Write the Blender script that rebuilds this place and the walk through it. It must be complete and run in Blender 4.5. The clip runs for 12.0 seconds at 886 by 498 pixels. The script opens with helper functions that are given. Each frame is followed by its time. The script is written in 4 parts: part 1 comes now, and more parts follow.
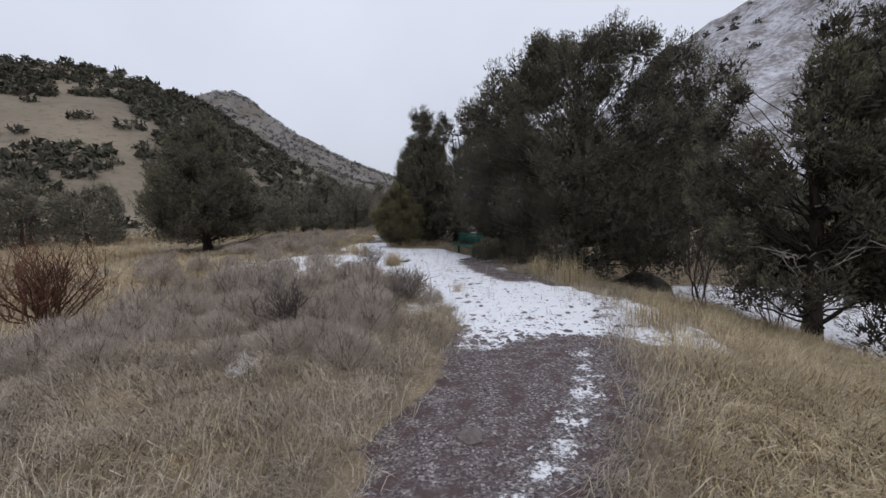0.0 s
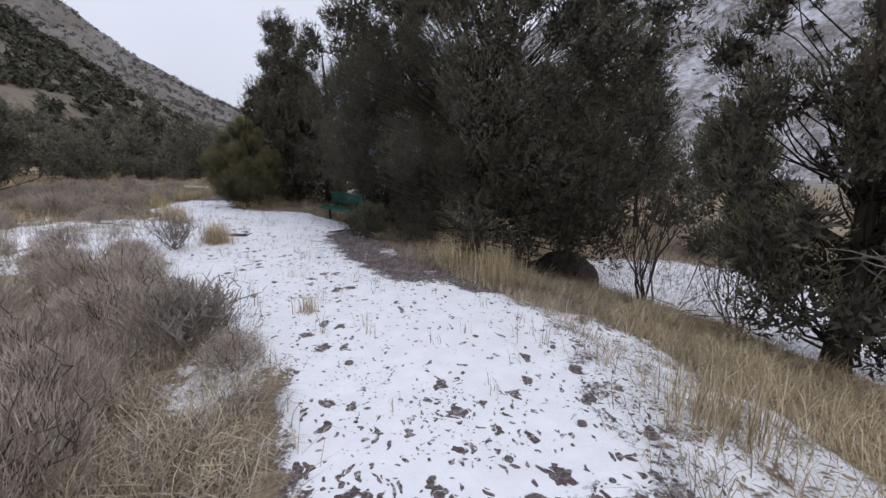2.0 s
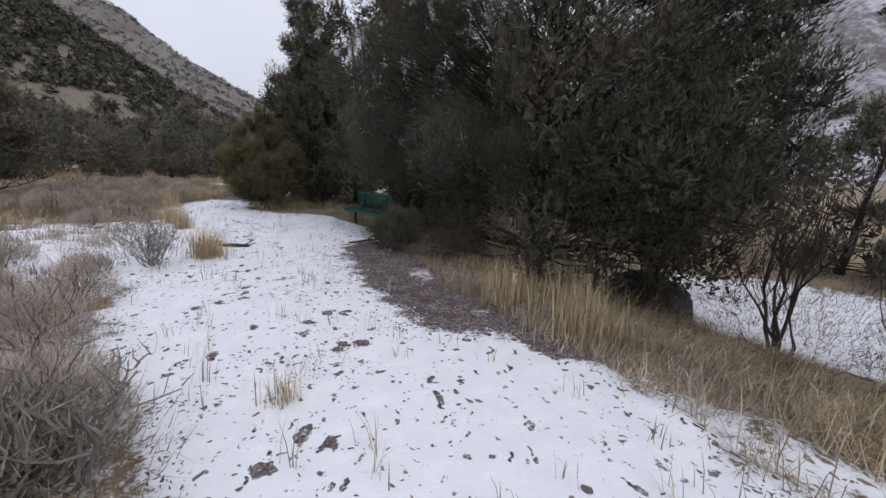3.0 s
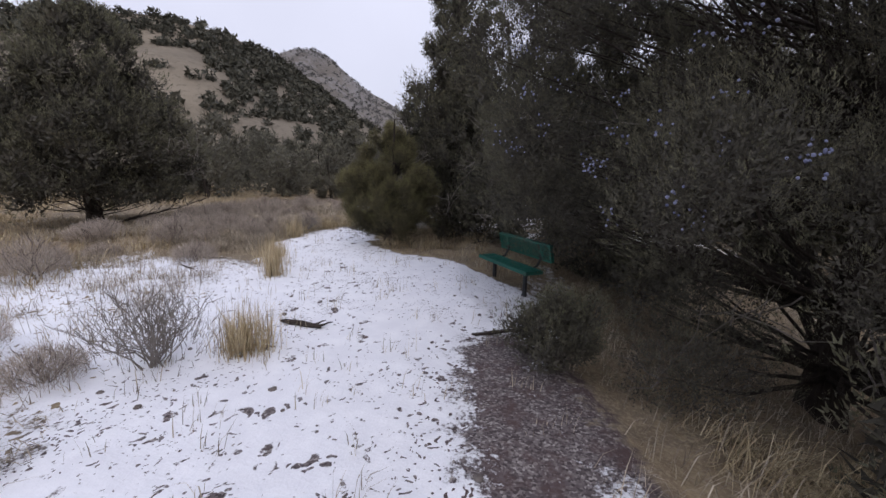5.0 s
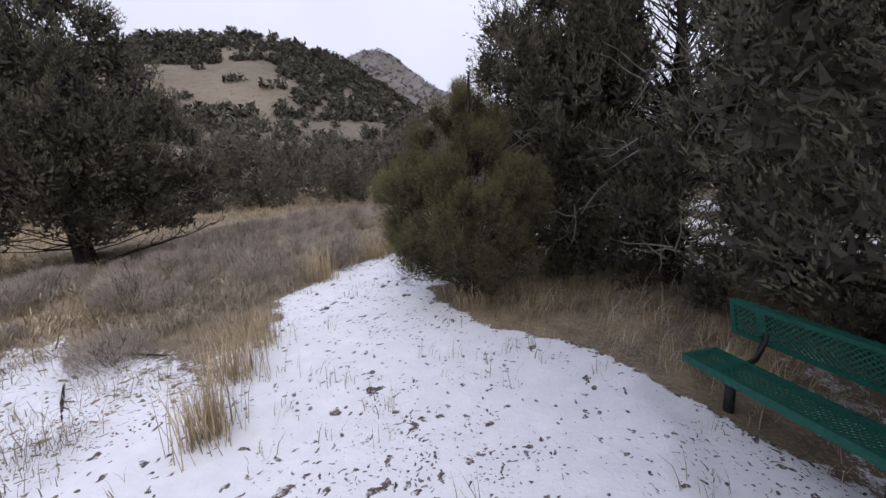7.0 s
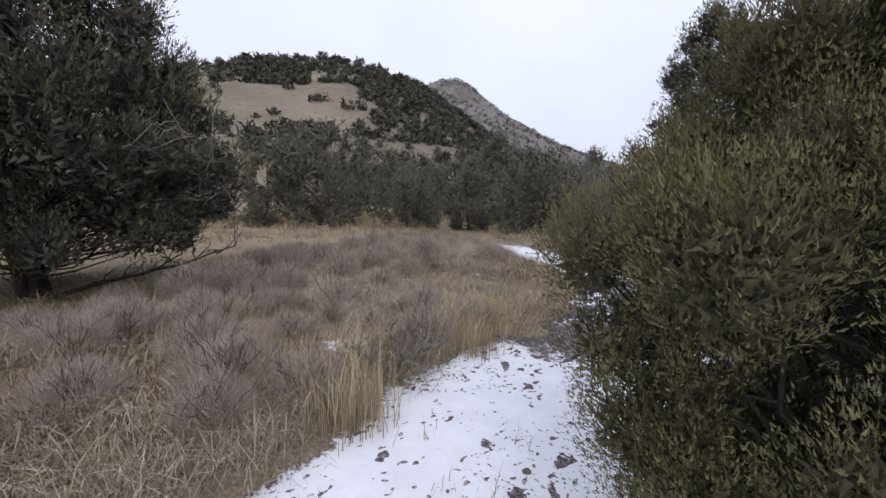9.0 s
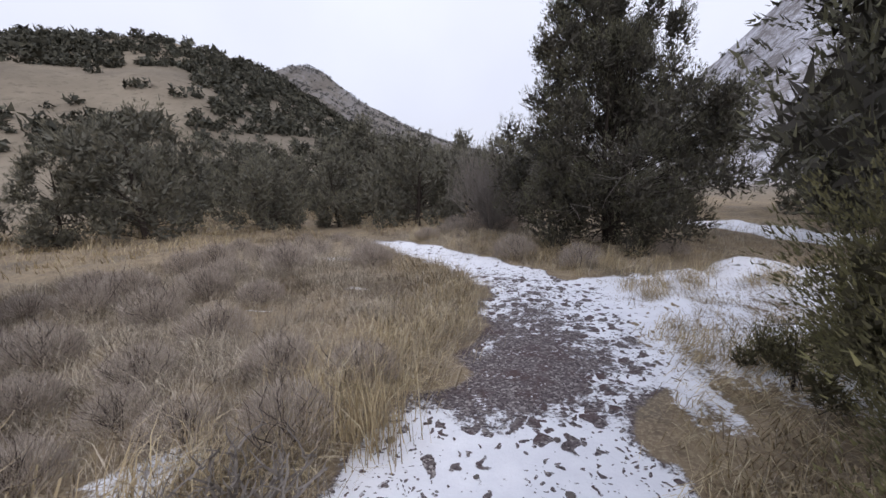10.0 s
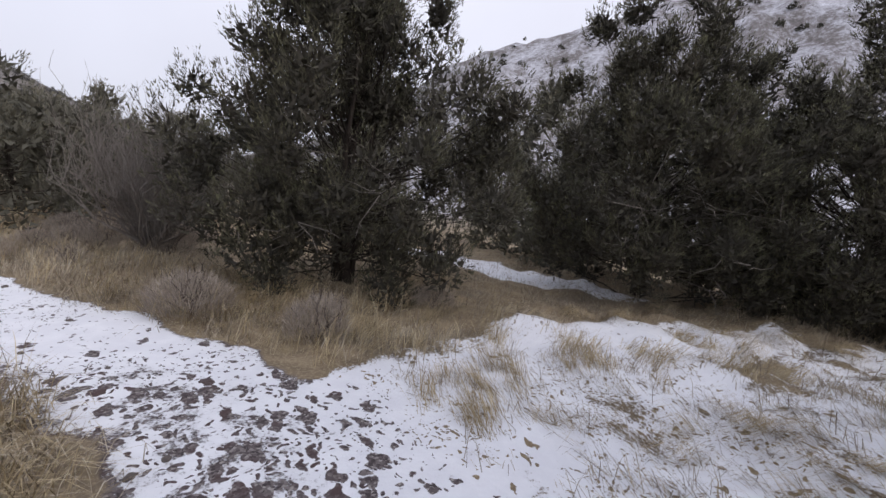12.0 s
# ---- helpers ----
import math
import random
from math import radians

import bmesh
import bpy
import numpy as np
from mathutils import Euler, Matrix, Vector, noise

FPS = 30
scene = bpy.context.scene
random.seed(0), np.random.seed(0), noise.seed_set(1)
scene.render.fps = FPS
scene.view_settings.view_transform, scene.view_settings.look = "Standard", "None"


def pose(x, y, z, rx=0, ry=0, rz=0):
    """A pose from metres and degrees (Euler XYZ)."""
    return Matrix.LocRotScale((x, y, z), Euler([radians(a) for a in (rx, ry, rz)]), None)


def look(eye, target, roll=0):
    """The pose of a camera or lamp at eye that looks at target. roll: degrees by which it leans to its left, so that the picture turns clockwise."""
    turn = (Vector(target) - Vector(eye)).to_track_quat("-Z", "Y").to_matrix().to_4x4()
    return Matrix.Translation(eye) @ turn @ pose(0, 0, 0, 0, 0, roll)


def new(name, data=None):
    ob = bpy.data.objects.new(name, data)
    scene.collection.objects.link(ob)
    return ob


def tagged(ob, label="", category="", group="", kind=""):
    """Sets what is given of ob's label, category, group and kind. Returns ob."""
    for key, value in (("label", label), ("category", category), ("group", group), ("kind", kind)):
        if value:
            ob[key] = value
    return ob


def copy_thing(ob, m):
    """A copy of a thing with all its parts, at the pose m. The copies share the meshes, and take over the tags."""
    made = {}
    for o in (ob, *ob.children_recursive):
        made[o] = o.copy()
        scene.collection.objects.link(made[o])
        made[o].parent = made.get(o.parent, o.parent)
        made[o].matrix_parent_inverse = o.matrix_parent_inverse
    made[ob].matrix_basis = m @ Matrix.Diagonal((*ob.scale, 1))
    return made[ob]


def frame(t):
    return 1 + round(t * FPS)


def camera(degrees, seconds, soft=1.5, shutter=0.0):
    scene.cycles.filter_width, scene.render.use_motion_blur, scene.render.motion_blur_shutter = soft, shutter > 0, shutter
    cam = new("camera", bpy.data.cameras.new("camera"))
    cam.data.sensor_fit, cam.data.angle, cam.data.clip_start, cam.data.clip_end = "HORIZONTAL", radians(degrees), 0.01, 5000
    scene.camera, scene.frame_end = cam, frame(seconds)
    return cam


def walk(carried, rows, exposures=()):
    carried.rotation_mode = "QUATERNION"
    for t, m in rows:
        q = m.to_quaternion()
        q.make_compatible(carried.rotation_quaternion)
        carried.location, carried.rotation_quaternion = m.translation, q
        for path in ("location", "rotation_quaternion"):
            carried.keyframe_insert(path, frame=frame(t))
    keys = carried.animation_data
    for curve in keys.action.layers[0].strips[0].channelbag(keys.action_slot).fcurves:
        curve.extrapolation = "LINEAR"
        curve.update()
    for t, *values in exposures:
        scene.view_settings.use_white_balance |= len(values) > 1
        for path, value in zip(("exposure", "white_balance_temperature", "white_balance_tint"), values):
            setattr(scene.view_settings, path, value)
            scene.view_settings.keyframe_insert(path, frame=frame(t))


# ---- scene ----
cam = camera(94.0, 12.0)
PATH = [
    (0.0, pose(0.000, 0.000, 1.386, 84.14, 1.80, 0.00)),
    (0.5, pose(0.059, 0.788, 1.372, 79.64, 0.42, -7.33)),
    (1.0, pose(0.153, 1.565, 1.365, 77.34, 0.04, -9.31)),
    (1.5, pose(0.261, 2.317, 1.367, 77.49, -1.41, -13.36)),
    (2.0, pose(0.375, 3.032, 1.326, 77.83, -1.22, -15.71)),
    (2.5, pose(0.512, 3.805, 1.276, 77.55, -0.82, -15.03)),
    (3.0, pose(0.617, 4.590, 1.248, 77.53, -1.23, -10.86)),
    (3.5, pose(0.678, 5.326, 1.229, 78.75, -2.30, -5.35)),
    (5.5, pose(0.681, 8.054, 1.396, 79.86, -0.03, 14.54)),
    (6.0, pose(0.370, 8.936, 1.409, 76.98, 1.45, 17.91)),
    (6.5, pose(0.039, 9.782, 1.437, 77.91, 0.20, 12.02)),
    (7.0, pose(-0.381, 10.595, 1.427, 78.62, 2.67, 18.77)),
    (9.0, pose(-2.273, 13.363, 1.326, 82.33, -1.29, 27.75)),
    (9.5, pose(-2.603, 13.914, 1.355, 80.57, 1.05, 19.79)),
    (10.0, pose(-2.832, 14.594, 1.335, 80.75, 2.44, 9.66)),
    (10.5, pose(-2.962, 15.295, 1.324, 81.90, 0.68, 1.96)),
    (11.0, pose(-3.005, 16.044, 1.295, 81.27, -3.33, -9.19)),
    (11.5, pose(-2.960, 16.771, 1.274, 82.39, -3.71, -23.60)),
    (12.0, pose(-2.897, 17.496, 1.241, 83.73, -6.75, -31.37)),
]
EXPOSURE = [(0.0, -0.12, 6450, 10), (0.5, -0.16, 6400, 10), (1.5, 0.0, 6400, 11), (3.5, -0.04, 6500, 13), (5.5, 0.04, 6350, 17), (7.0, 0.14, 6350, 17), (9.0, 0.22, 6300, 14), (12.0, 0.12, 6600, 14)]
walk(cam, PATH, EXPOSURE)

# ---- world and sun: a bright overcast winter sky ----
SUN_AZ, SUN_EL = radians(150), radians(40)
world = bpy.data.worlds.new("world")
scene.world = world
world.use_nodes = True
wn, wl = world.node_tree.nodes, world.node_tree.links
wn.clear()
sky = wn.new("ShaderNodeTexSky")
sky.sky_type, sky.sun_disc = "NISHITA", False
sky.sun_elevation, sky.sun_rotation = SUN_EL, SUN_AZ
sky.dust_density = 4.0
bg_sky, bg_cloud = wn.new("ShaderNodeBackground"), wn.new("ShaderNodeBackground")
bg_sky.inputs[1].default_value = 0.08
bg_cloud.inputs[0].default_value = (0.825, 0.862, 0.985, 1)
cover = wn.new("ShaderNodeMixShader")
cover.inputs[0].default_value = 0.85
wout = wn.new("ShaderNodeOutputWorld")
wl.new(sky.outputs[0], bg_sky.inputs[0])
wl.new(bg_sky.outputs[0], cover.inputs[1])
wl.new(bg_cloud.outputs[0], cover.inputs[2])
# an overcast sky is brighter overhead, and its cloud faintly uneven
wco = wn.new("ShaderNodeTexCoord")
wsep = wn.new("ShaderNodeSeparateXYZ")
wl.new(wco.outputs["Generated"], wsep.inputs[0])
lift = wn.new("ShaderNodeMapRange")
lift.inputs[1].default_value, lift.inputs[2].default_value = 0.0, 1.0
lift.inputs[3].default_value, lift.inputs[4].default_value = 0.90, 1.32
wl.new(wsep.outputs[2], lift.inputs[0])
veil = wn.new("ShaderNodeTexNoise")
veil.inputs["Scale"].default_value, veil.inputs["Detail"].default_value = 2.2, 4.0
wl.new(wco.outputs["Generated"], veil.inputs["Vector"])
uneven = wn.new("ShaderNodeMapRange")
uneven.inputs[1].default_value, uneven.inputs[2].default_value = 0.3, 0.7
uneven.inputs[3].default_value, uneven.inputs[4].default_value = 0.95, 1.05
wl.new(veil.outputs["Fac"], uneven.inputs[0])
thick = wn.new("ShaderNodeMath")
thick.operation = "MULTIPLY"
wl.new(lift.outputs[0], thick.inputs[0])
wl.new(uneven.outputs[0], thick.inputs[1])
wl.new(thick.outputs[0], bg_cloud.inputs[1])
wl.new(cover.outputs[0], wout.inputs[0])
sun = new("sun", bpy.data.lights.new("sun", "SUN"))
sun.data.energy, sun.data.angle, sun.data.color = 0.6, radians(25), (1.0, 0.96, 0.9)
sun.matrix_world = look((30 * math.sin(SUN_AZ), 30 * math.cos(SUN_AZ), 26), (0, 0, 0))

# ---- materials ----


class Mat:
    """A node material under construction."""

    def __init__(self, name, rough=0.9, metal=0.0, spec=0.3):
        self.m = bpy.data.materials.new(name)
        self.m.use_nodes = True
        self.n, self.l = self.m.node_tree.nodes, self.m.node_tree.links
        self.b = self.n["Principled BSDF"]
        self.b.inputs["Roughness"].default_value = rough
        self.b.inputs["Metallic"].default_value = metal
        self.b.inputs["Specular IOR Level"].default_value = spec
        self.co = None

    def coords(self):
        if not self.co:
            self.co = self.n.new("ShaderNodeTexCoord").outputs["Object"]
        return self.co

    def noise(self, scale, detail=4.0, rough=0.55, stretch=None):
        t = self.n.new("ShaderNodeTexNoise")
        t.inputs["Scale"].default_value, t.inputs["Detail"].default_value = scale, detail
        t.inputs["Roughness"].default_value = rough
        src = self.coords()
        if stretch:
            mp = self.n.new("ShaderNodeMapping")
            mp.inputs["Scale"].default_value = stretch
            self.l.new(src, mp.inputs[0])
            src = mp.outputs[0]
        self.l.new(src, t.inputs["Vector"])
        return t.outputs["Fac"]

    def cells(self, scale, feature="F1", out="Distance", rand=1.0):
        t = self.n.new("ShaderNodeTexVoronoi")
        t.feature = feature
        t.inputs["Scale"].default_value = scale
        t.inputs["Randomness"].default_value = rand
        self.l.new(self.coords(), t.inputs["Vector"])
        return t.outputs[out]

    def attr(self, name):
        t = self.n.new("ShaderNodeAttribute")
        t.attribute_name = name
        return t.outputs["Fac"]

    def math(self, op, a, b=0.0, c=None):
        t = self.n.new("ShaderNodeMath")
        t.operation = op
        for i, v in enumerate((a, b) if c is None else (a, b, c)):
            if hasattr(v, "links"):
                self.l.new(v, t.inputs[i])
            else:
                t.inputs[i].default_value = v
        return t.outputs[0]

    def step(self, v, lo, hi):
        t = self.n.new("ShaderNodeMapRange")
        t.interpolation_type = "SMOOTHSTEP"
        self.l.new(v, t.inputs[0])
        t.inputs[1].default_value, t.inputs[2].default_value = lo, hi
        return t.outputs[0]

    def ramp(self, v, stops):
        t = self.n.new("ShaderNodeValToRGB")
        e = t.color_ramp.elements
        while len(e) < len(stops):
            e.new(0.5)
        for el, (p, c) in zip(e, stops):
            el.position, el.color = p, (*c, 1)
        self.l.new(v, t.inputs[0])
        return t.outputs[0]

    def mix(self, f, a, b):
        t = self.n.new("ShaderNodeMix")
        t.data_type = "RGBA"
        for i, v in ((0, f), (6, a), (7, b)):
            if hasattr(v, "links"):
                self.l.new(v, t.inputs[i])
            elif i == 0:
                t.inputs[0].default_value = v
            else:
                t.inputs[i].default_value = (*v, 1)
        return t.outputs[2]

    def island(self):
        return self.n.new("ShaderNodeNewGeometry").outputs["Random Per Island"]

    def object_random(self):
        return self.n.new("ShaderNodeObjectInfo").outputs["Random"]

    def done(self, colour, bump=None, strength=0.3, distance=0.02, rough=None):
        if hasattr(colour, "links"):
            self.l.new(colour, self.b.inputs["Base Color"])
        else:
            self.b.inputs["Base Color"].default_value = (*colour, 1)
        if bump is not None:
            t = self.n.new("ShaderNodeBump")
            t.inputs["Strength"].default_value, t.inputs["Distance"].default_value = strength, distance
            self.l.new(bump, t.inputs["Height"])
            self.l.new(t.outputs[0], self.b.inputs["Normal"])
        if rough is not None:
            self.l.new(rough, self.b.inputs["Roughness"])
        return self.m


def ground_material():
    k = Mat("ground_earth_snow_gravel", 0.95, 0, 0.15)
    big, mid, fine = k.noise(0.9, 5), k.noise(5.0, 6, 0.65), k.noise(38.0, 5, 0.7)
    streak = k.noise(9.0, 5, 0.7, (1.0, 0.35, 1.0))
    soil = k.ramp(mid, [(0.25, (0.12, 0.09, 0.065)), (0.5, (0.24, 0.185, 0.125)), (0.75, (0.36, 0.29, 0.19))])
    soil = k.mix(k.step(big, 0.45, 0.7), soil, (0.15, 0.125, 0.10))
    soil = k.mix(k.math("MULTIPLY", k.step(streak, 0.5, 0.75), 0.6), soil, (0.33, 0.26, 0.15))
    soil = k.mix(k.math("MULTIPLY", k.step(fine, 0.46, 0.6), 0.55), soil, (0.40, 0.33, 0.215))
    stone = k.cells(70.0, "F1", "Color")
    sep = k.n.new("ShaderNodeSeparateColor")
    k.l.new(stone, sep.inputs[0])
    gravel = k.ramp(sep.outputs[0], [(0.1, (0.07, 0.058, 0.060)), (0.5, (0.14, 0.118, 0.118)), (0.85, (0.22, 0.195, 0.19)), (0.98, (0.38, 0.35, 0.33))])
    gravel = k.mix(k.step(mid, 0.45, 0.65), gravel, (0.095, 0.066, 0.064))
    gm = k.math("ADD", k.attr("gravel"), k.math("MULTIPLY", k.math("SUBTRACT", mid, 0.5), 0.9))
    base = k.mix(k.step(gm, 0.4, 0.6), soil, gravel)
    # far slopes: dry grass, scree and a dusting of snow
    far = k.noise(0.035, 8, 0.7)
    farc = k.ramp(far, [(0.3, (0.14, 0.118, 0.09)), (0.5, (0.225, 0.19, 0.142)), (0.7, (0.295, 0.252, 0.19))])
    farc = k.mix(k.math("MULTIPLY", k.step(k.noise(0.7, 5, 0.7), 0.52, 0.66), 0.55), farc, (0.09, 0.08, 0.062))
    base = k.mix(k.attr("far"), base, farc)
    base = k.mix(k.attr("brush"), base, (0.085, 0.078, 0.070))
    rock = k.math("ADD", k.math("MULTIPLY", k.noise(0.06, 8, 0.75, (1, 1, 0.12)), 0.55), k.math("MULTIPLY", k.noise(0.45, 8, 0.8), 0.45))
    dustc = k.ramp(rock, [(0.36, (0.09, 0.082, 0.08)), (0.47, (0.20, 0.185, 0.18)), (0.54, (0.42, 0.42, 0.45)), (0.64, (0.68, 0.69, 0.73))])
    base = k.mix(k.attr("dusted"), base, dustc)
    # snow: thin, patchy, trodden
    wobble = k.n.new("ShaderNodeTexNoise")
    wobble.inputs["Scale"].default_value = 9.0
    k.l.new(k.coords(), wobble.inputs["Vector"])
    shift = k.n.new("ShaderNodeVectorMath")
    shift.operation = "MULTIPLY_ADD"
    k.l.new(wobble.outputs["Color"], shift.inputs[0])
    shift.inputs[1].default_value = (0.16, 0.16, 0.0)
    k.l.new(k.coords(), shift.inputs[2])
    def spots(scale, lo, hi, stretch, level):
        mp = k.n.new("ShaderNodeMapping")
        mp.inputs["Scale"].default_value = stretch
        k.l.new(shift.outputs[0], mp.inputs[0])
        t = k.n.new("ShaderNodeTexVoronoi")
        t.voronoi_dimensions = "2D"
        t.inputs["Scale"].default_value = scale
        k.l.new(mp.outputs[0], t.inputs["Vector"])
        c = k.n.new("ShaderNodeSeparateColor")
        k.l.new(t.outputs["Color"], c.inputs[0])
        size = k.math("SUBTRACT", t.outputs["Distance"], k.math("MULTIPLY", k.math("SUBTRACT", c.outputs[1], 0.5), 0.16))
        chosen = k.step(k.math("SUBTRACT", level, c.outputs[0]), -0.02, 0.02)
        return k.math("MULTIPLY", k.math("SUBTRACT", 1.0, k.step(size, lo, hi)), chosen)
    trod = k.attr("trod")
    boots = spots(6.0, 0.16, 0.34, (1.25, 0.75, 1.0), k.math("ADD", k.math("MULTIPLY", trod, 0.75), -0.02))
    marks = spots(15.0, 0.14, 0.34, (1.2, 0.8, 1.0), k.math("ADD", k.math("MULTIPLY", trod, 0.40), 0.22))
    crumb = spots(34.0, 0.16, 0.34, (1.0, 1.0, 1.0), k.math("MULTIPLY", k.step(k.noise(1.1, 4), 0.40, 0.66), 0.55))
    sv = k.math("ADD", k.attr("snow"), k.math("MULTIPLY", k.math("SUBTRACT", mid, 0.5), 1.0))
    sv = k.math("ADD", sv, k.math("MULTIPLY", k.math("SUBTRACT", fine, 0.5), 0.75))
    sv = k.math("SUBTRACT", sv, k.math("MULTIPLY", boots, 0.50))
    sv = k.math("SUBTRACT", sv, k.math("MULTIPLY", marks, 0.44))
    sv = k.math("SUBTRACT", sv, k.math("MULTIPLY", crumb, 0.42))
    sf = k.step(sv, 0.44, 0.60)
    snowc = k.mix(k.step(mid, 0.35, 0.75), (0.80, 0.81, 0.85), (0.88, 0.89, 0.92))
    col = k.mix(sf, base, snowc)
    h = k.math("ADD", k.math("MULTIPLY", sf, 0.5), k.math("MULTIPLY", fine, 0.5))
    h = k.math("ADD", h, k.math("MULTIPLY", sep.outputs[1], 0.25))
    return k.done(col, h, 0.55, 0.025)


def foliage(name, dark, mid, tip, toned=True):
    k = Mat(name, 0.8, 0, 0.2)
    grain = k.math("MULTIPLY", k.math("SUBTRACT", k.island(), 0.5), 0.35)
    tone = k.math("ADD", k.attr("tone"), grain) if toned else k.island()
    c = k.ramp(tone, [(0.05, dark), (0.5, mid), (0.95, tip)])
    # brown winter patches and older grey growth
    c = k.mix(k.math("MULTIPLY", k.step(k.noise(1.1, 3), 0.52, 0.74), 0.40), c, (0.115, 0.092, 0.062))
    c = k.mix(k.math("MULTIPLY", k.step(k.noise(3.2, 3), 0.48, 0.70), 0.45), c, dark)
    return k.done(k.mix(k.math("MULTIPLY", k.object_random(), 0.25), c, dark))


def bark_material(name, a, b):
    k = Mat(name, 0.95, 0, 0.1)
    g = k.noise(9.0, 6, 0.7, (3, 3, 0.5))
    return k.done(k.ramp(g, [(0.3, a), (0.7, b)]), g, 0.6, 0.02)


def straw_material(name, stops):
    k = Mat(name, 0.85, 0, 0.2)
    c = k.ramp(k.island(), stops)
    patch = k.noise(1.5, 5)
    c = k.mix(k.math("MULTIPLY", k.step(patch, 0.4, 0.65), 0.5), c, stops[0][1])
    return k.done(k.mix(k.math("MULTIPLY", k.step(k.noise(6.0, 4), 0.5, 0.7), 0.45), c, stops[0][1]))


M_GROUND = ground_material()
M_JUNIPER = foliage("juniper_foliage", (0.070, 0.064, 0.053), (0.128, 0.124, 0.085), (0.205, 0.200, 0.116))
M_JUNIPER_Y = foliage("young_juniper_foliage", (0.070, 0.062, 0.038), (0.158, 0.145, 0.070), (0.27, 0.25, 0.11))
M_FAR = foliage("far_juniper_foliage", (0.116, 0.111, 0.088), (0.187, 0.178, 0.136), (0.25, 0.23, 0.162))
M_HILLSIDE = foliage("hillside_juniper_foliage", (0.045, 0.045, 0.036), (0.080, 0.079, 0.060), (0.120, 0.115, 0.082), False)
# mountain brush: distance haze is painted into these pale grey-brown tones
M_PEAK_HAZED = foliage("hazed_brush_foliage", (0.085, 0.083, 0.080), (0.120, 0.117, 0.110), (0.150, 0.145, 0.135), False)
M_BARK = bark_material("juniper_bark", (0.026, 0.021, 0.018), (0.075, 0.062, 0.053))
M_DEADWOOD = bark_material("weathered_dead_wood", (0.13, 0.115, 0.105), (0.30, 0.27, 0.24))
M_TWIG = bark_material("dark_twigs", (0.05, 0.041, 0.038), (0.135, 0.112, 0.10))
M_SAGE = straw_material("sagebrush_twigs", [(0.0, (0.22, 0.185, 0.160)), (0.5, (0.45, 0.385, 0.325)), (1.0, (0.60, 0.53, 0.46))])
M_REDTWIG = straw_material("reddish_twigs", [(0.0, (0.06, 0.028, 0.02)), (0.5, (0.12, 0.06, 0.04)), (1.0, (0.2, 0.11, 0.07))])
M_STRAW = straw_material("dry_straw_grass", [(0.0, (0.217, 0.166, 0.099)), (0.4, (0.443, 0.351, 0.214)), (0.8, (0.604, 0.500, 0.313)), (1.0, (0.717, 0.627, 0.437))])
M_MATTED = straw_material("matted_grey_grass", [(0.0, (0.153, 0.125, 0.097)), (0.4, (0.354, 0.298, 0.227)), (0.8, (0.522, 0.449, 0.340)), (1.0, (0.655, 0.585, 0.467))])


def paint_material():
    k = Mat("green_coated_steel", 0.5, 0, 0.4)
    n = k.noise(30, 4)
    return k.done(k.ramp(n, [(0.3, (0.004, 0.065, 0.048)), (0.7, (0.008, 0.105, 0.075))]), n, 0.1, 0.002)


def post_material():
    k = Mat("black_coated_steel_post", 0.5, 0, 0.4)
    n = k.noise(20, 4)
    return k.done(k.ramp(n, [(0.3, (0.010, 0.011, 0.012)), (0.7, (0.028, 0.028, 0.03))]))


def stone_material():
    k = Mat("brown_grey_stone", 0.9, 0, 0.2)
    n = k.noise(25, 6, 0.7)
    return k.done(k.ramp(n, [(0.3, (0.09, 0.075, 0.07)), (0.7, (0.2, 0.175, 0.16))]), n, 0.4, 0.01)


def berry_material():
    k = Mat("dusty_blue_berries", 0.7, 0, 0.3)
    return k.done(k.ramp(k.island(), [(0.0, (0.10, 0.11, 0.19)), (1.0, (0.30, 0.32, 0.46))]))


M_BERRY = berry_material()


def boulder_material():
    k = Mat("dark_lichened_rock", 0.95, 0, 0.15)
    n = k.noise(7, 7, 0.7)
    return k.done(k.ramp(n, [(0.3, (0.022, 0.019, 0.018)), (0.7, (0.075, 0.065, 0.058))]), n, 0.6, 0.03)


M_BOULDER = boulder_material()
M_GREEN, M_POST, M_STONE = paint_material(), post_material(), stone_material()

# ---- mesh helpers ----
rng = np.random.default_rng(7)


def mesh_np(name, verts, faces, material, smooth=False):
    """A mesh from arrays of vertices and faces of one size."""
    verts, faces = np.asarray(verts, np.float32), np.asarray(faces, np.int32)
    n = faces.shape[1]
    me = bpy.data.meshes.new(name)
    me.vertices.add(len(verts))
    me.vertices.foreach_set("co", verts.ravel())
    me.loops.add(faces.size)
    me.loops.foreach_set("vertex_index", faces.ravel())
    me.polygons.add(len(faces))
    me.polygons.foreach_set("loop_start", np.arange(0, faces.size, n, dtype=np.int32))
    me.polygons.foreach_set("use_smooth", np.full(len(faces), smooth))
    me.materials.append(material)
    me.update(calc_edges=True)
    return me


def thing(name, label, category, group="", kind="", at=(0, 0, 0), turn=0.0):
    ob = tagged(new(name), label, category, group, kind)
    ob.matrix_world = pose(*at, 0, 0, turn)
    return ob


def child(name, me, parent, label=""):
    ob = tagged(new(name, me), label)
    ob.parent = parent
    return ob


def part(name, bm, material, parent, label="", smooth=False):
    me = bpy.data.meshes.new(name)
    bm.to_mesh(me)
    bm.free()
    me.materials.append(material)
    for p in me.polygons:
        p.use_smooth = smooth
    return child(name, me, parent, label)


def unit(v):
    return v / np.maximum(np.linalg.norm(v, axis=-1, keepdims=True), 1e-9)


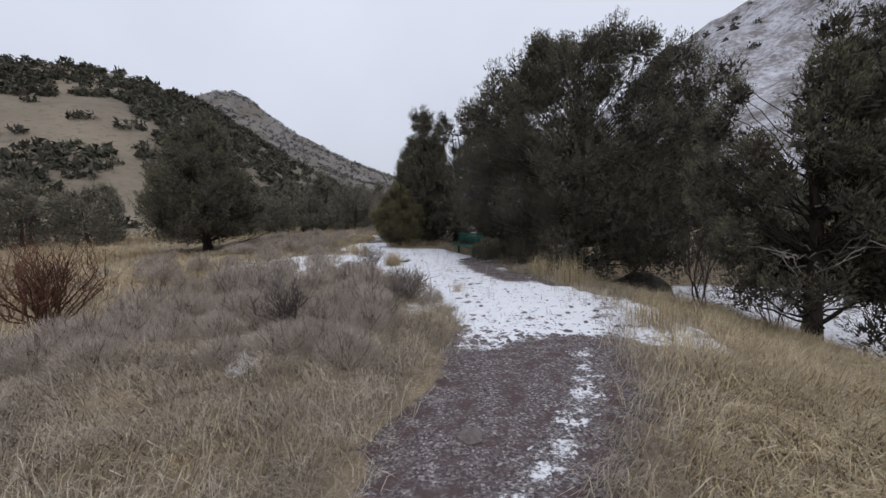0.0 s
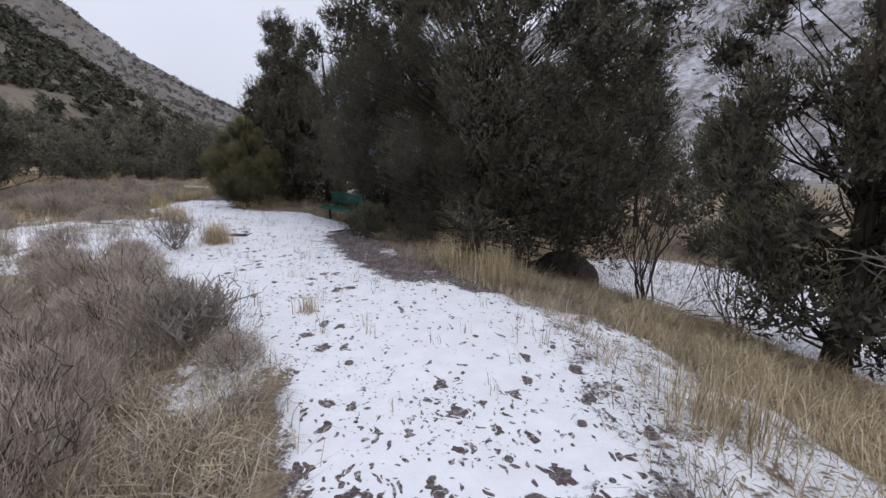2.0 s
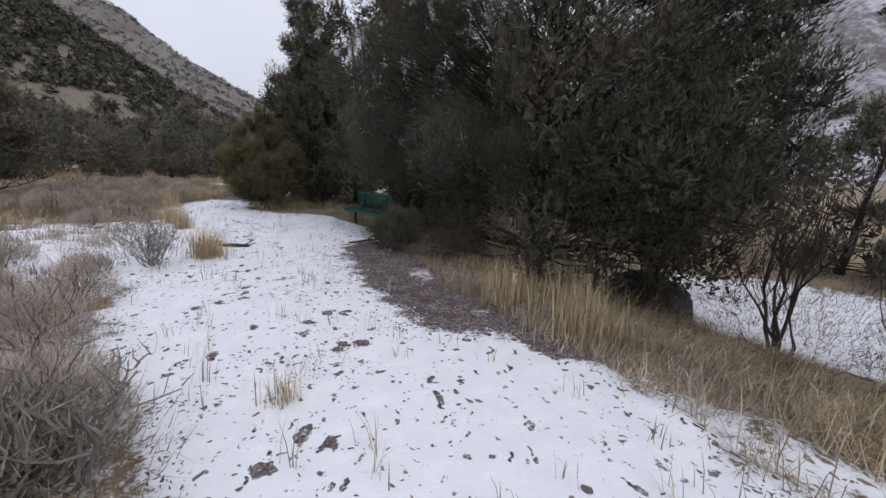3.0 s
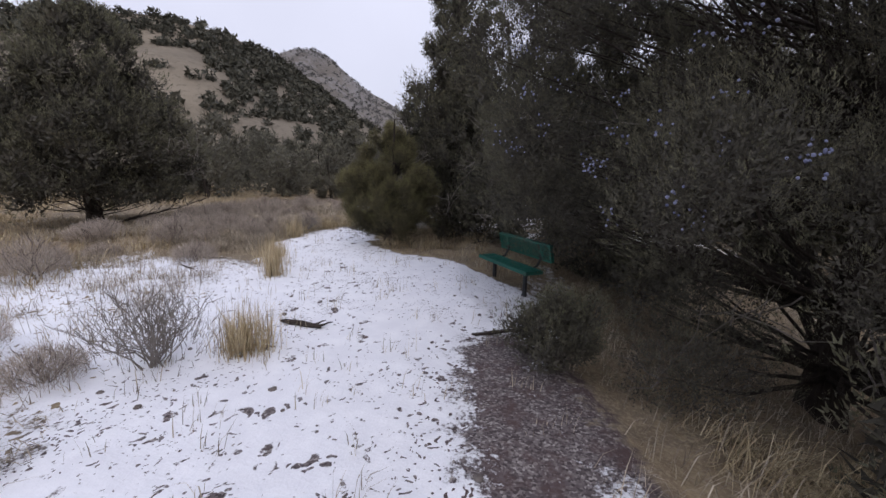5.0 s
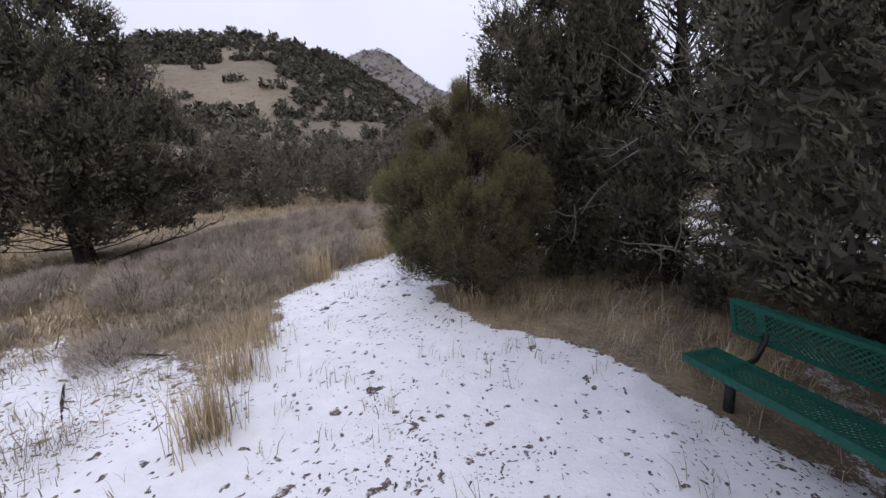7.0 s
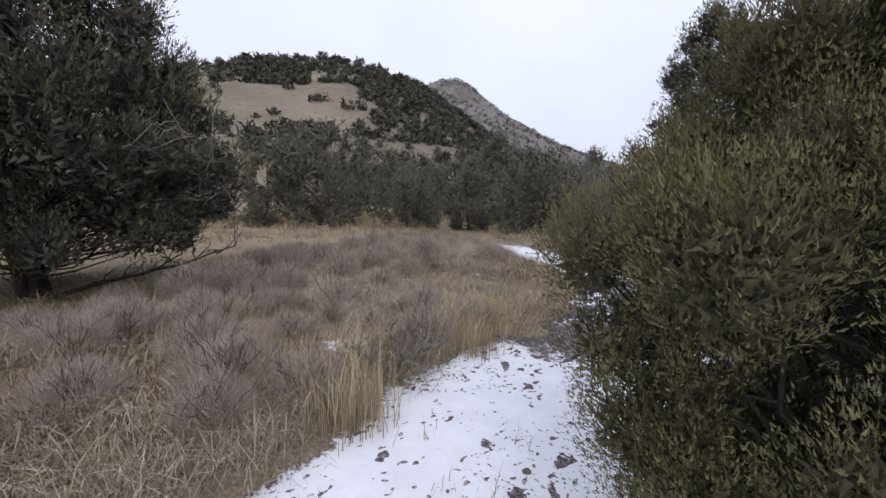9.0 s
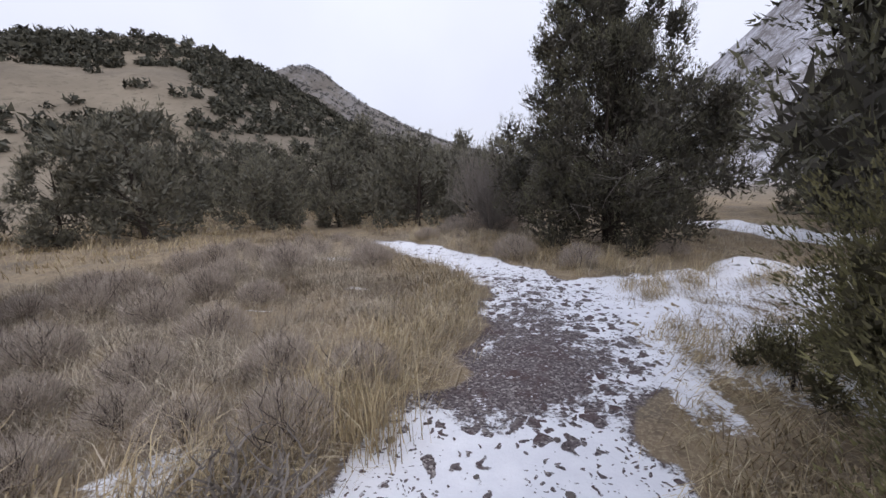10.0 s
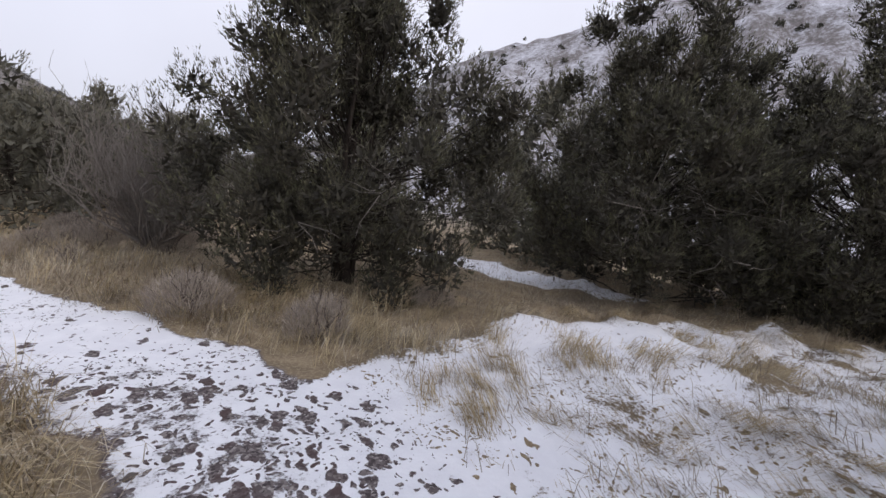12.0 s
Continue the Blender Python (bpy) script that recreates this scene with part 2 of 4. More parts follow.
def tubes(paths, sides=5):
    """Tapered tubes along polylines: a list of (points, radii). Quads."""
    vs, fs, off = [], [], 0
    a = np.arange(sides) * 2 * np.pi / sides
    for pts, rad in paths:
        pts, rad = np.asarray(pts, float), np.asarray(rad, float)
        d = unit(np.gradient(pts, axis=0))
        ref = np.where(np.abs(d[:, 2:3]) > 0.9, np.array([[1.0, 0, 0]]), np.array([[0, 0, 1.0]]))
        u = unit(np.cross(d, ref))
        w = np.cross(d, u)
        ring = pts[:, None] + rad[:, None, None] * (np.cos(a)[None, :, None] * u[:, None] + np.sin(a)[None, :, None] * w[:, None])
        vs.append(ring.reshape(-1, 3))
        n = len(pts)
        i, j = np.meshgrid(np.arange(n - 1), np.arange(sides), indexing="ij")
        i, j = i.ravel(), j.ravel()
        k = (j + 1) % sides
        fs.append(off + np.c_[i * sides + j, i * sides + k, (i + 1) * sides + k, (i + 1) * sides + j])
        off += n * sides
    return np.concatenate(vs), np.concatenate(fs)


def wander(a, b, n, amount, r, sag=0.0):
    """A crooked line from a to b in n steps."""
    s = np.linspace(0, 1, n)[:, None]
    p = np.asarray(a) * (1 - s) + np.asarray(b) * s
    j = np.cumsum(r.normal(0, amount, (n, 3)), axis=0)
    j -= s * j[-1]
    p = p + j
    p[:, 2] += sag * np.sin(np.pi * s[:, 0])
    return p


# ---- the lie of the land ----
EDGE_Y = [-8, 1.8, 2.7, 3.8, 4.7, 5.5, 6.1, 6.9, 8.5, 10.2, 11.5, 12.6, 13.4, 14.2, 15, 16.2, 17.2, 18, 19.7, 20.7, 22, 23.5, 25.3, 28, 40]
EDGE_L = [-0.7, -0.55, -0.37, 0.04, 0.2, 0.09, -0.15, -0.78, -1.5, -2.3, -2.6, -3.0, -3.24, -3.6, -3.7, -3.7, -3.3, -3.2, -3.25, -3.7, -4.7, -5.7, -7.4, -10, -20]
EDGE_R = [0.6, 0.61, 1.2, 1.6, 1.9, 2.05, 2.2, 1.95, 1.3, 1.0, 1.1, 1.2, 0.3, -1.4, -2.1, -2.2, -1.95, -1.8, -1.8, -2.36, -3.4, -4.6, -6.4, -9, -18.5]
FALL_Y = [0, 2, 4, 6, 8, 10, 12, 14, 16, 18, 22, 30]
FALL_X = [1.6, 1.9, 2.3, 2.3, 1.8, 1.2, 0.2, 0.0, 2.0, 4.5, 7, 7]
# skylines: azimuth to the left of +y, and elevation, in degrees
HILL_AZ = [-3, 3, 8, 12, 17, 22, 26, 30, 35, 41, 46, 52, 58, 66, 80, 110, 150, 180]
HILL_EL = [0, 0.5, 1.4, 2.8, 5.5, 8.6, 11.1, 13.7, 15.5, 16.5, 15.9, 15.0, 13.2, 11.5, 8, 6, 4, 0]
PEAK_AZ = [-8, 0, 3, 6.8, 10, 14, 19.6, 22, 24, 26.2, 28.5, 31, 40, 60]
PEAK_EL = [0, 2.6, 3.7, 4.8, 6.0, 7.7, 10.6, 12.2, 13.9, 15.0, 14.6, 13.6, 8, 0]
RIDGE_AZ = [-180, -150, -110, -80, -66, -55, -48, -39, -35, -29, -26, -22, -16, -8, -3, 2]
RIDGE_EL = [0, 6, 14, 24, 26, 25.7, 23.8, 21.6, 20.6, 18.0, 15.6, 12, 8, 4.5, 2.5, 0]


def sstep(v, lo, hi):
    s = np.clip((v - lo) / (hi - lo), 0, 1)
    return s * s * (3 - 2 * s)


def wave(x, y, f, seed=0.0):
    """Smooth cheap unevenness between -1 and 1."""
    return (np.sin(x * f + 1.3 * np.sin(y * f * 0.7 + seed) + seed) + np.sin(y * f * 1.13 - 1.1 * np.sin(x * f * 0.6 + 2 * seed) + 2.1 * seed)) * 0.5


def rise(az, d, table_az, table_el, foot, top, bumps):
    el = np.interp(az, table_az, table_el)
    z = np.tan(np.radians(el)) * top
    s = np.clip((d - foot) / (top - foot), 0, 1)
    prof = s ** 1.15
    over = np.clip((d - top) / top, 0, 2)
    return z * (prof - 0.35 * over * (over > 0)) * (1 + bumps * np.sin(np.pi * s))


def land(x, y):
    x, y = np.asarray(x, float), np.asarray(y, float)
    d = np.hypot(x + 1, y - 8)
    az = np.degrees(np.arctan2(-(x + 1), y - 8))
    fall = np.interp(y, FALL_Y, FALL_X)
    right = x - fall
    z = -0.26 * np.where(right > 0, np.log1p(np.exp(np.clip(right * 4, -30, 30))) / 4, 0.0)
    z = np.maximum(z, -1.1 + 0.1 * np.tanh(z))
    z = z - 0.008 * np.clip(d - 9, 0, 30) * (x < 0)
    lft, rgt = np.interp(y, EDGE_Y, EDGE_L), np.interp(y, EDGE_Y, EDGE_R)
    off = np.maximum(np.maximum(lft - x, x - rgt), 0)
    rough = sstep(off, 0.1, 1.2) * (d < 80)
    z = z + rough * (0.05 * wave(x, y, 1.7, 0.4) + 0.045 * wave(x, y, 4.1, 2.0) + 0.03 * (off < 3))
    z = z + sstep(off, 0.15, 0.9) * (d < 25) * (0.035 * wave(x, y, 7.3, 0.8) + 0.02 * wave(x, y, 13.0, 2.6))
    laid = sstep(y, 15.4, 16.4) * (1 - sstep(y, 21.0, 22.0)) * sstep(x - rgt, 0.1, 0.6) * (1 - sstep(x, 5.5, 7.0))
    z = z + laid * (0.05 * wave(x, y, 5.2, 0.2) + 0.03 * wave(x, y, 10.5, 1.2))
    z = z + 0.008 * wave(x, y, 9.0, 1.0) * (d < 40)
    b = 0.10 * wave(x, y, 0.06, 0.5) + 0.05 * wave(x, y, 0.18, 1.5)
    hills = np.maximum(rise(az, d, HILL_AZ, HILL_EL, 62, 155, b), rise(az, d, PEAK_AZ, PEAK_EL, 165, 420, b))
    hills = np.maximum(hills, rise(az, d, RIDGE_AZ, RIDGE_EL, 120, 300, 1.3 * b))
    return z + np.maximum(hills, 0)


def snow_cover(x, y):
    """How much snow lies, and how much of the ground is trodden gravel."""
    lft, rgt = np.interp(y, EDGE_Y, EDGE_L), np.interp(y, EDGE_Y, EDGE_R)
    fray = 0.15 * wave(x, y, 4.7, 0.3) + 0.06 * wave(x, y, 11.0, 1.7)
    inside = sstep(x + fray, lft - 0.26, lft + 0.2) * (1 - sstep(x + fray, rgt - 0.15, rgt + 0.15))
    along = sstep(y + 0.3 * wave(x, y, 3.1, 0.9) + 0.25 * (x - 1.0), 3.4, 4.6) * (1 - 0.92 * sstep(y, 23.6, 25.2)) * (1 - 0.26 * sstep(y, 16.4, 17.0) * (1 - sstep(y, 17.4, 19.4)))
    snow = inside * along * 0.92
    snow = np.maximum(snow, 0.52 * inside * (1 - along) * (y < 6) * np.exp(-(((x - rgt + 0.28) / 0.26) ** 2)))
    bare = np.exp(-(((x - (rgt - 0.35)) / 0.42) ** 2)) * sstep(y, 6.8, 7.6) * (1 - sstep(y, 10.4, 11.2))
    snow = snow * (1 - 0.75 * bare)
    trod = np.exp(-(((x - (lft + 0.55)) / 0.6) ** 2)) * sstep(y, 16.0, 17.2) * (1 - sstep(y, 20.2, 21.4))
    snow = snow - 0.36 * trod * inside
    def spot(cx, cy, rx, ry, v, turn=0.0):
        c, s = math.cos(turn), math.sin(turn)
        u, w = (x - cx) * c + (y - cy) * s, -(x - cx) * s + (y - cy) * c
        return v * (1 - sstep((u / rx) ** 2 + (w / ry) ** 2, 0.4, 1.4))
    for s in (
        spot(-4.0, 11.3, 2.3, 1.7, 0.74), spot(-2.3, 10.0, 1.4, 1.2, 0.8), spot(-2.4, 8.9, 1.2, 0.8, 0.62),
        spot(-1.85, 3.6, 0.2, 0.55, 0.62, 0.5), spot(-1.17, 4.15, 0.14, 0.36, 0.72, -0.5), spot(-2.15, 4.3, 0.15, 0.3, 0.66, -0.6), spot(-3.6, 8.1, 0.7, 0.2, 0.6), spot(-2.9, 6.6, 0.5, 0.14, 0.6, 0.3), spot(-1.3, 7.4, 0.55, 0.9, 0.6, 0.4), spot(-0.45, 6.5, 0.4, 0.5, 0.55), spot(2.55, 4.3, 0.22, 0.75, 0.62, 0.15), spot(2.3, 5.1, 0.85, 1.8, 0.62, 0.1), spot(-0.75, 7.1, 0.6, 0.8, 0.66), spot(-0.3, 5.6, 0.35, 0.45, 0.60),
        spot(-0.2, 18.6, 2.0, 2.0, 0.80), spot(1.6, 20.0, 2.8, 0.75, 0.98, -0.15), spot(3.4, 18.0, 3.0, 1.4, 0.76),
        spot(0.2, 16.8, 1.4, 0.7, 0.66), spot(-1.35, 19.75, 0.95, 0.75, 0.88), spot(2.6, 24.5, 1.0, 3.5, 0.75, 0.35), spot(7.5, 10.0, 3.2, 2.6, 0.72), spot(9.5, 6.0, 4.0, 4.0, 0.7),
        spot(1.3, 13.2, 0.5, 1.6, 0.46), spot(-1.75, 17.3, 0.22, 0.8, 0.7), spot(-4.6, 16.1, 0.35, 0.3, 0.62), spot(-5.6, 18.6, 0.22, 0.12, 0.62),
        spot(-4.9, 19.5, 0.25, 0.1, 0.56), spot(-8.5, 17.6, 1.6, 0.3, 0.55), spot(-6.3, 21.9, 0.8, 0.3, 0.62),
    ):
        snow = np.maximum(snow, s)
    laid = sstep(y, 15.4, 16.2) * (1 - sstep(y, 21.0, 22.0)) * sstep(x - rgt, 0.05, 0.4) * (1 - sstep(x, 5.5, 7.0))
    streak = wave(x * 1.6 + 0.5 * y, y * 0.45 - 0.3 * x, 9.0, 0.7) + 0.5 * wave(x, y, 3.7, 1.9)
    snow = snow - laid * np.clip(0.04 + 0.24 * streak, 0, 0.45) * (snow < 0.93)
    gravel = np.maximum(inside, np.exp(-(((x - (rgt - 0.1)) / 0.5) ** 2)) * (y < 12) * 0.7)
    gravel = gravel * (y > -9) * (1 - sstep(y, 23.8, 25.2))
    return np.clip(snow, 0, 1), np.clip(gravel, 0, 1)


def trampling(x, y):
    """Where the boots went most."""
    lft, rgt = np.interp(y, EDGE_Y, EDGE_L), np.interp(y, EDGE_Y, EDGE_R)
    mid = lft + 0.40 * (rgt - lft)
    lane = np.exp(-(((x - mid) / 0.5) ** 2)) * 0.24 + 0.06
    inside = sstep(x, lft - 0.2, lft + 0.2) * (1 - sstep(x, rgt - 0.2, rgt + 0.2))
    return inside * np.clip(lane + 0.75 * np.exp(-(((y - 4.35) / 0.6) ** 2)) + 0.85 * sstep(y, 16.2, 16.9) * (1 - sstep(y, 19.6, 21.2)), 0, 1)


def ticks(lo, hi, step, reach, grow):
    """Even steps from lo to hi, then growing ones to the reach on both sides."""
    out, s = [], step
    v = 0.0
    while v < reach:
        s *= grow
        v += s
        out.append(v)
    out = np.array(out)
    return np.r_[lo - out[::-1], np.arange(lo, hi, step), hi + out]


def build_ground():
    xs, ys = ticks(-6.5, 5.0, 0.11, 1500, 1.05), ticks(0.5, 24.0, 0.11, 1500, 1.05)
    X, Y = np.meshgrid(xs, ys)
    x, y = X.ravel(), Y.ravel()
    z = land(x, y)
    nx, ny = len(xs), len(ys)
    i = (np.arange(ny - 1)[:, None] * nx + np.arange(nx - 1)[None]).ravel()
    me = mesh_np("ground", np.c_[x, y, z], np.c_[i, i + 1, i + nx + 1, i + nx], M_GROUND, True)
    snow, gravel = snow_cover(x, y)
    d = np.hypot(x + 1, y - 8)
    az = np.degrees(np.arctan2(-(x + 1), y - 8))
    near = d < 45
    far = sstep(d, 30, 70)
    dusted = np.maximum((az < 0) * sstep(d, 60, 125) * sstep(-az, 3, 14), 0.22 * sstep(d, 200, 330) * (az > -10) * (az < 70))
    brush = np.maximum(0.62 * sstep(d, 160, 185), 0.35 * sstep(d, 50, 100) * (1 - sstep(az, 33, 40))) * (az > -12) * (az < 90)
    for nm, v in (("snow", snow * near), ("gravel", gravel * near), ("far", far), ("dusted", dusted), ("trod", trampling(x, y) * near), ("brush", brush)):
        me.attributes.new(nm, "FLOAT", "POINT").data.foreach_set("value", v.astype(np.float32))
    tagged(new("ground", me), "gravel trail under thin trodden snow between dry grass slopes and hills", "ground", kind="structure")


build_ground()


def lz(x, y):
    return float(land(x, y))


# ---- junipers ----
def sprays(centres, axes, length, leaf, count, r):
    """Leafy plumes: pointed scale twigs that lie like shingles on a slender bud round each axis. Vertices, and how far out on the plume each one sits."""
    n = len(centres)
    s = np.sort(r.uniform(0.0, 1.0, (n, count, 1)), axis=1)
    ref = unit(np.cross(axes, np.array([0.31, 0.87, 0.38])))
    ref2 = np.cross(axes, ref)
    a = r.uniform(0, 2 * np.pi, (n, count, 1))
    side = ref[:, None] * np.cos(a) + ref2[:, None] * np.sin(a)
    L = length[:, None, None]
    girth = 0.27 * np.sqrt(np.clip(1.04 - s, 0, 1)) * np.sqrt(s + 0.22) * r.uniform(0.75, 1.2, (n, count, 1))
    base = centres[:, None] + axes[:, None] * L * (s - 0.35) + side * L * girth
    d = unit(axes[:, None] + side * (0.45 - 0.25 * s) + r.normal(0, 0.22, (n, count, 3)))
    w = unit(np.cross(d, side + r.normal(0, 0.35, (n, count, 3))))
    k = leaf * r.uniform(0.7, 1.35, (n, count, 1))
    tri = np.stack([base - w * k * 0.16, base + w * k * 0.16, base + d * k], axis=2)
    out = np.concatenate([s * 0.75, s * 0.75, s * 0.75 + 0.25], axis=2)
    return tri.reshape(-1, 3), out.reshape(-1)


def crown_lobes(height, radius, n, form, low, r):
    """Centres and sizes of the clumps that make up a crown."""
    out = []
    spires = [(0.80 * radius * math.sqrt(r.uniform(0.05, 1)), r.uniform(0, 2 * math.pi), r.uniform(0.78, 1.0)) for _ in range(8)]
    while len(out) < n:
        t = r.uniform(0, 1)
        if form == "dome":
            e = max(0.0, 1 - (max(0.0, t - 0.30) / 0.71) ** 3.2) ** 0.5 * (0.80 + 0.20 * min(1, t / 0.28))
        elif form == "cone":
            e = (1 - t) ** 0.85 * 0.97 + 0.03
        elif form == "spindle":
            e = 0.55 + 0.45 * t / 0.36 if t < 0.36 else max(0.02, 1 - (t - 0.36) / 0.64) ** 1.6
        elif form == "spires":
            e = (0.72 + 0.28 * min(1, t / 0.3)) if t < 0.5 else 1.0
        elif form == "pyramid":
            e = min(1.0, 0.75 + 0.9 * t) * max(0.02, 1.03 - t) ** 0.62
        else:
            e = (0.62 + 0.38 * math.sin(math.pi * min(1, t * 1.25))) * (1 - max(0, t - 0.45) ** 1.6 * 1.4)
        if r.uniform() > max(0.03 if form == "spindle" else 0.16, e):
            continue
        a = r.uniform(0, 2 * math.pi)
        q = r.uniform(0.02 if t > 0.75 else 0.10, 1.0) ** (0.55 if t > 0.75 else 0.36)
        rr = radius * e * q * (1 + 0.12 * math.sin(3 * a + height))
        if form == "spires" and t > 0.5:
            # above the middle the crown parts into slim leaders
            sr, sa, top = spires[r.integers(8)]
            slim = 0.38 * radius * max(0.0, 1 - (t - 0.5) / 0.5) ** 0.7
            out.append((sr * math.cos(sa) + slim * q * math.cos(a), sr * math.sin(sa) + slim * q * math.sin(a), low + t * top * (height - low), q))
            continue
        out.append((rr * math.cos(a), rr * math.sin(a), low + t * (height - low), q))
    return np.array(out)


def juniper(name, label, x, y, height, radius, lobes, per_lobe, form="dome", low=0.35, leaf=0.10, count=12, seed=1, mat=None, lobe=0.42, dead=6, stems=1, group="junipers", extra=(), core=0.62, fine=None, cut=None):
    r = np.random.default_rng(seed)
    tree = thing(name, label, "tree", group, at=(x, y, lz(x, y) - 0.03))
    C = crown_lobes(height - lobe * 0.4, radius - lobe * 0.5, lobes, form, low, r)
    if len(extra):
        C = np.concatenate([C, np.array(extra, float)])
    if cut:
        C = C[~cut(C[:, 0], C[:, 1], C[:, 2])]
    # stems and limbs
    paths = []
    feet = [np.array([r.normal(0, 0.10 * (stems > 1)), r.normal(0, 0.10 * (stems > 1)), -0.1]) for _ in range(stems)]
    tr = 0.028 * height / stems ** 0.5
    lines = []
    for f in feet:
        tip = np.array([f[0] * 4 + r.normal(0, 0.12 * radius * stems ** 0.5), f[1] * 4 + r.normal(0, 0.12 * radius * stems ** 0.5), height * 0.80])
        p = wander(f, tip, 9, 0.05 * height / 6, r)
        lines.append(p)
        paths.append((p, np.linspace(tr, tr * 0.12, 9) * np.r_[1.35, np.ones(8)]))
    for c in C:
        p = lines[r.integers(stems)]
        k = np.argmin(np.abs(p[:, 2] - max(0.1, c[2] * 0.72 - 0.2 * c[3])))
        paths.append((wander(p[k], c[:3], 6, 0.05, r, -0.05), np.linspace(tr * 0.15 * (1.1 - 0.7 * c[2] / height), 0.004, 6)))
    v, f = tubes(paths, 5)
    child("trunk", mesh_np("trunk", v, f, M_BARK, True), tree, "dark shaggy bark trunk and limbs")
    # bare dead twigs low in the crown
    if dead:
        tw = []
        for _ in range(dead):
            a, z0 = r.uniform(0, 2 * math.pi), r.uniform(0.12, 0.42) * height
            b = np.array([math.cos(a), math.sin(a), r.uniform(-0.25, 0.25)]) * radius * r.uniform(0.6, 0.94)
            p = wander((0, 0, z0), b + (0, 0, z0), 7, 0.07, r)
            tw.append((p, np.linspace(0.013, 0.003, 7)))
            for _ in range(10):
                k = r.integers(3, 7)
                tw.append((wander(p[k], p[k] + r.normal(0, 0.24, 3), 4, 0.03, r), np.linspace(0.008, 0.002, 4)))
        v, f = tubes(tw, 4)
        child("deadwood", mesh_np("deadwood", v, f, M_DEADWOOD, True), tree, "bare grey dead twigs")
    # foliage clumps: plumes over the outside of each, close dark twigs within that also paint inner shade
    close = fine(C[:, 0], C[:, 1], C[:, 2]) if fine else np.zeros(len(C), bool)
    size = lobe * r.uniform(0.65, 1.3, len(C)) * (1.05 - (0.62 if form in ("cone", "spindle") else 0.35) * (C[:, 2] / height))
    vs, tones = [], []
    for which, shrink, more in ((~close, 1.0, 1.0), (close, 0.30, 6.0)):
        if not which.any():
            continue
        c, z = C[which], size[which]
        ci = np.repeat(np.arange(len(c)), int(per_lobe * more))
        n = len(ci)
        out = unit(np.c_[c[ci, 0], c[ci, 1], np.full(n, 0.25)] + 1e-3)
        nrm = unit(r.normal(0, 1, (n, 3)) + out * 0.55 + np.array([0, 0, 0.3]))
        cen = c[ci, :3] + nrm * z[ci, None] * r.uniform(0.72, 1.0, (n, 1)) * np.array([0.95, 0.95, 1.15])
        ax = unit(nrm * 0.55 + out * 0.25 + np.array([0, 0, 0.8]) + r.normal(0, 0.18, (n, 3)))
        ok = cen[:, 2] > 0.08
        length = r.uniform(0.15, 0.30, n)[ok] * shrink ** 0.7 * (leaf / 0.05) ** 0.5
        v, t = sprays(cen[ok], ax[ok], length, leaf * shrink, count, r)
        vs.append(v)
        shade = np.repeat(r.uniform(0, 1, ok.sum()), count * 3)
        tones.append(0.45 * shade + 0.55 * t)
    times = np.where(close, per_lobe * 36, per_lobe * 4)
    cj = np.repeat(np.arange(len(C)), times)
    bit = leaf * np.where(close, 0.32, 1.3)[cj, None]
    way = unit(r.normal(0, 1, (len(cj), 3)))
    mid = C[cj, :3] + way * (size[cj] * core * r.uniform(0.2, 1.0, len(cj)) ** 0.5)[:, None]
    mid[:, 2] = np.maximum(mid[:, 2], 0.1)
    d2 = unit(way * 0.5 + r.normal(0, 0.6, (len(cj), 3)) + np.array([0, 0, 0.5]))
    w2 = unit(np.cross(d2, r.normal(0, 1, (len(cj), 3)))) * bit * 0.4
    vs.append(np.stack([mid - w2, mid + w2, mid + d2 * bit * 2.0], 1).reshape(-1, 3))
    # lowest tone: brown inner twigs, with the crown's inner shade put into their colour
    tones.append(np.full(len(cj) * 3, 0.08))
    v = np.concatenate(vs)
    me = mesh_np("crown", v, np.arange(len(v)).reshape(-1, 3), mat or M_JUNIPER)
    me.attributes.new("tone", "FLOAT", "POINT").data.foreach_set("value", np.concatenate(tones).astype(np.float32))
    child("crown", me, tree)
    return tree


BIG = "tall dense dark green juniper with a broad rounded crown"
SKIRT = [(-1.2, -2.3, 1.2, 1), (-0.5, -2.6, 1.0, 1), (0.2, -2.7, 1.1, 1), (-0.8, -2.2, 1.6, 1), (0.7, -2.4, 1.3, 1), (-0.2, -2.5, 1.7, 1), (1.2, -2.3, 1.1, 1),
         (-2.7, 0.0, 2.1, 1), (-2.8, 0.25, 2.5, 1), (-2.6, -0.3, 2.7, 1), (-2.8, 0.4, 3.0, 1), (-2.5, -0.4, 2.0, 1), (-2.4, -0.6, 2.4, 1), (-2.7, 0.3, 3.5, 1), (-2.3, -1.2, 4.7, 1), (-2.7, -0.7, 4.2, 1), (-1.9, -1.5, 5.2, 1), (-2.9, -0.4, 3.7, 1), (-2.5, -1.3, 3.9, 1), (-1.5, -1.2, 5.6, 1),
         (0.0, 0.0, 6.2, 1), (0.5, 0.4, 6.1, 1), (-0.5, 0.3, 6.15, 1), (0.3, -0.6, 6.1, 1), (-0.6, -0.5, 6.0, 1), (1.0, -0.2, 5.95, 1), (-1.0, 0.2, 5.95, 1), (0.2, 1.0, 5.95, 1)]
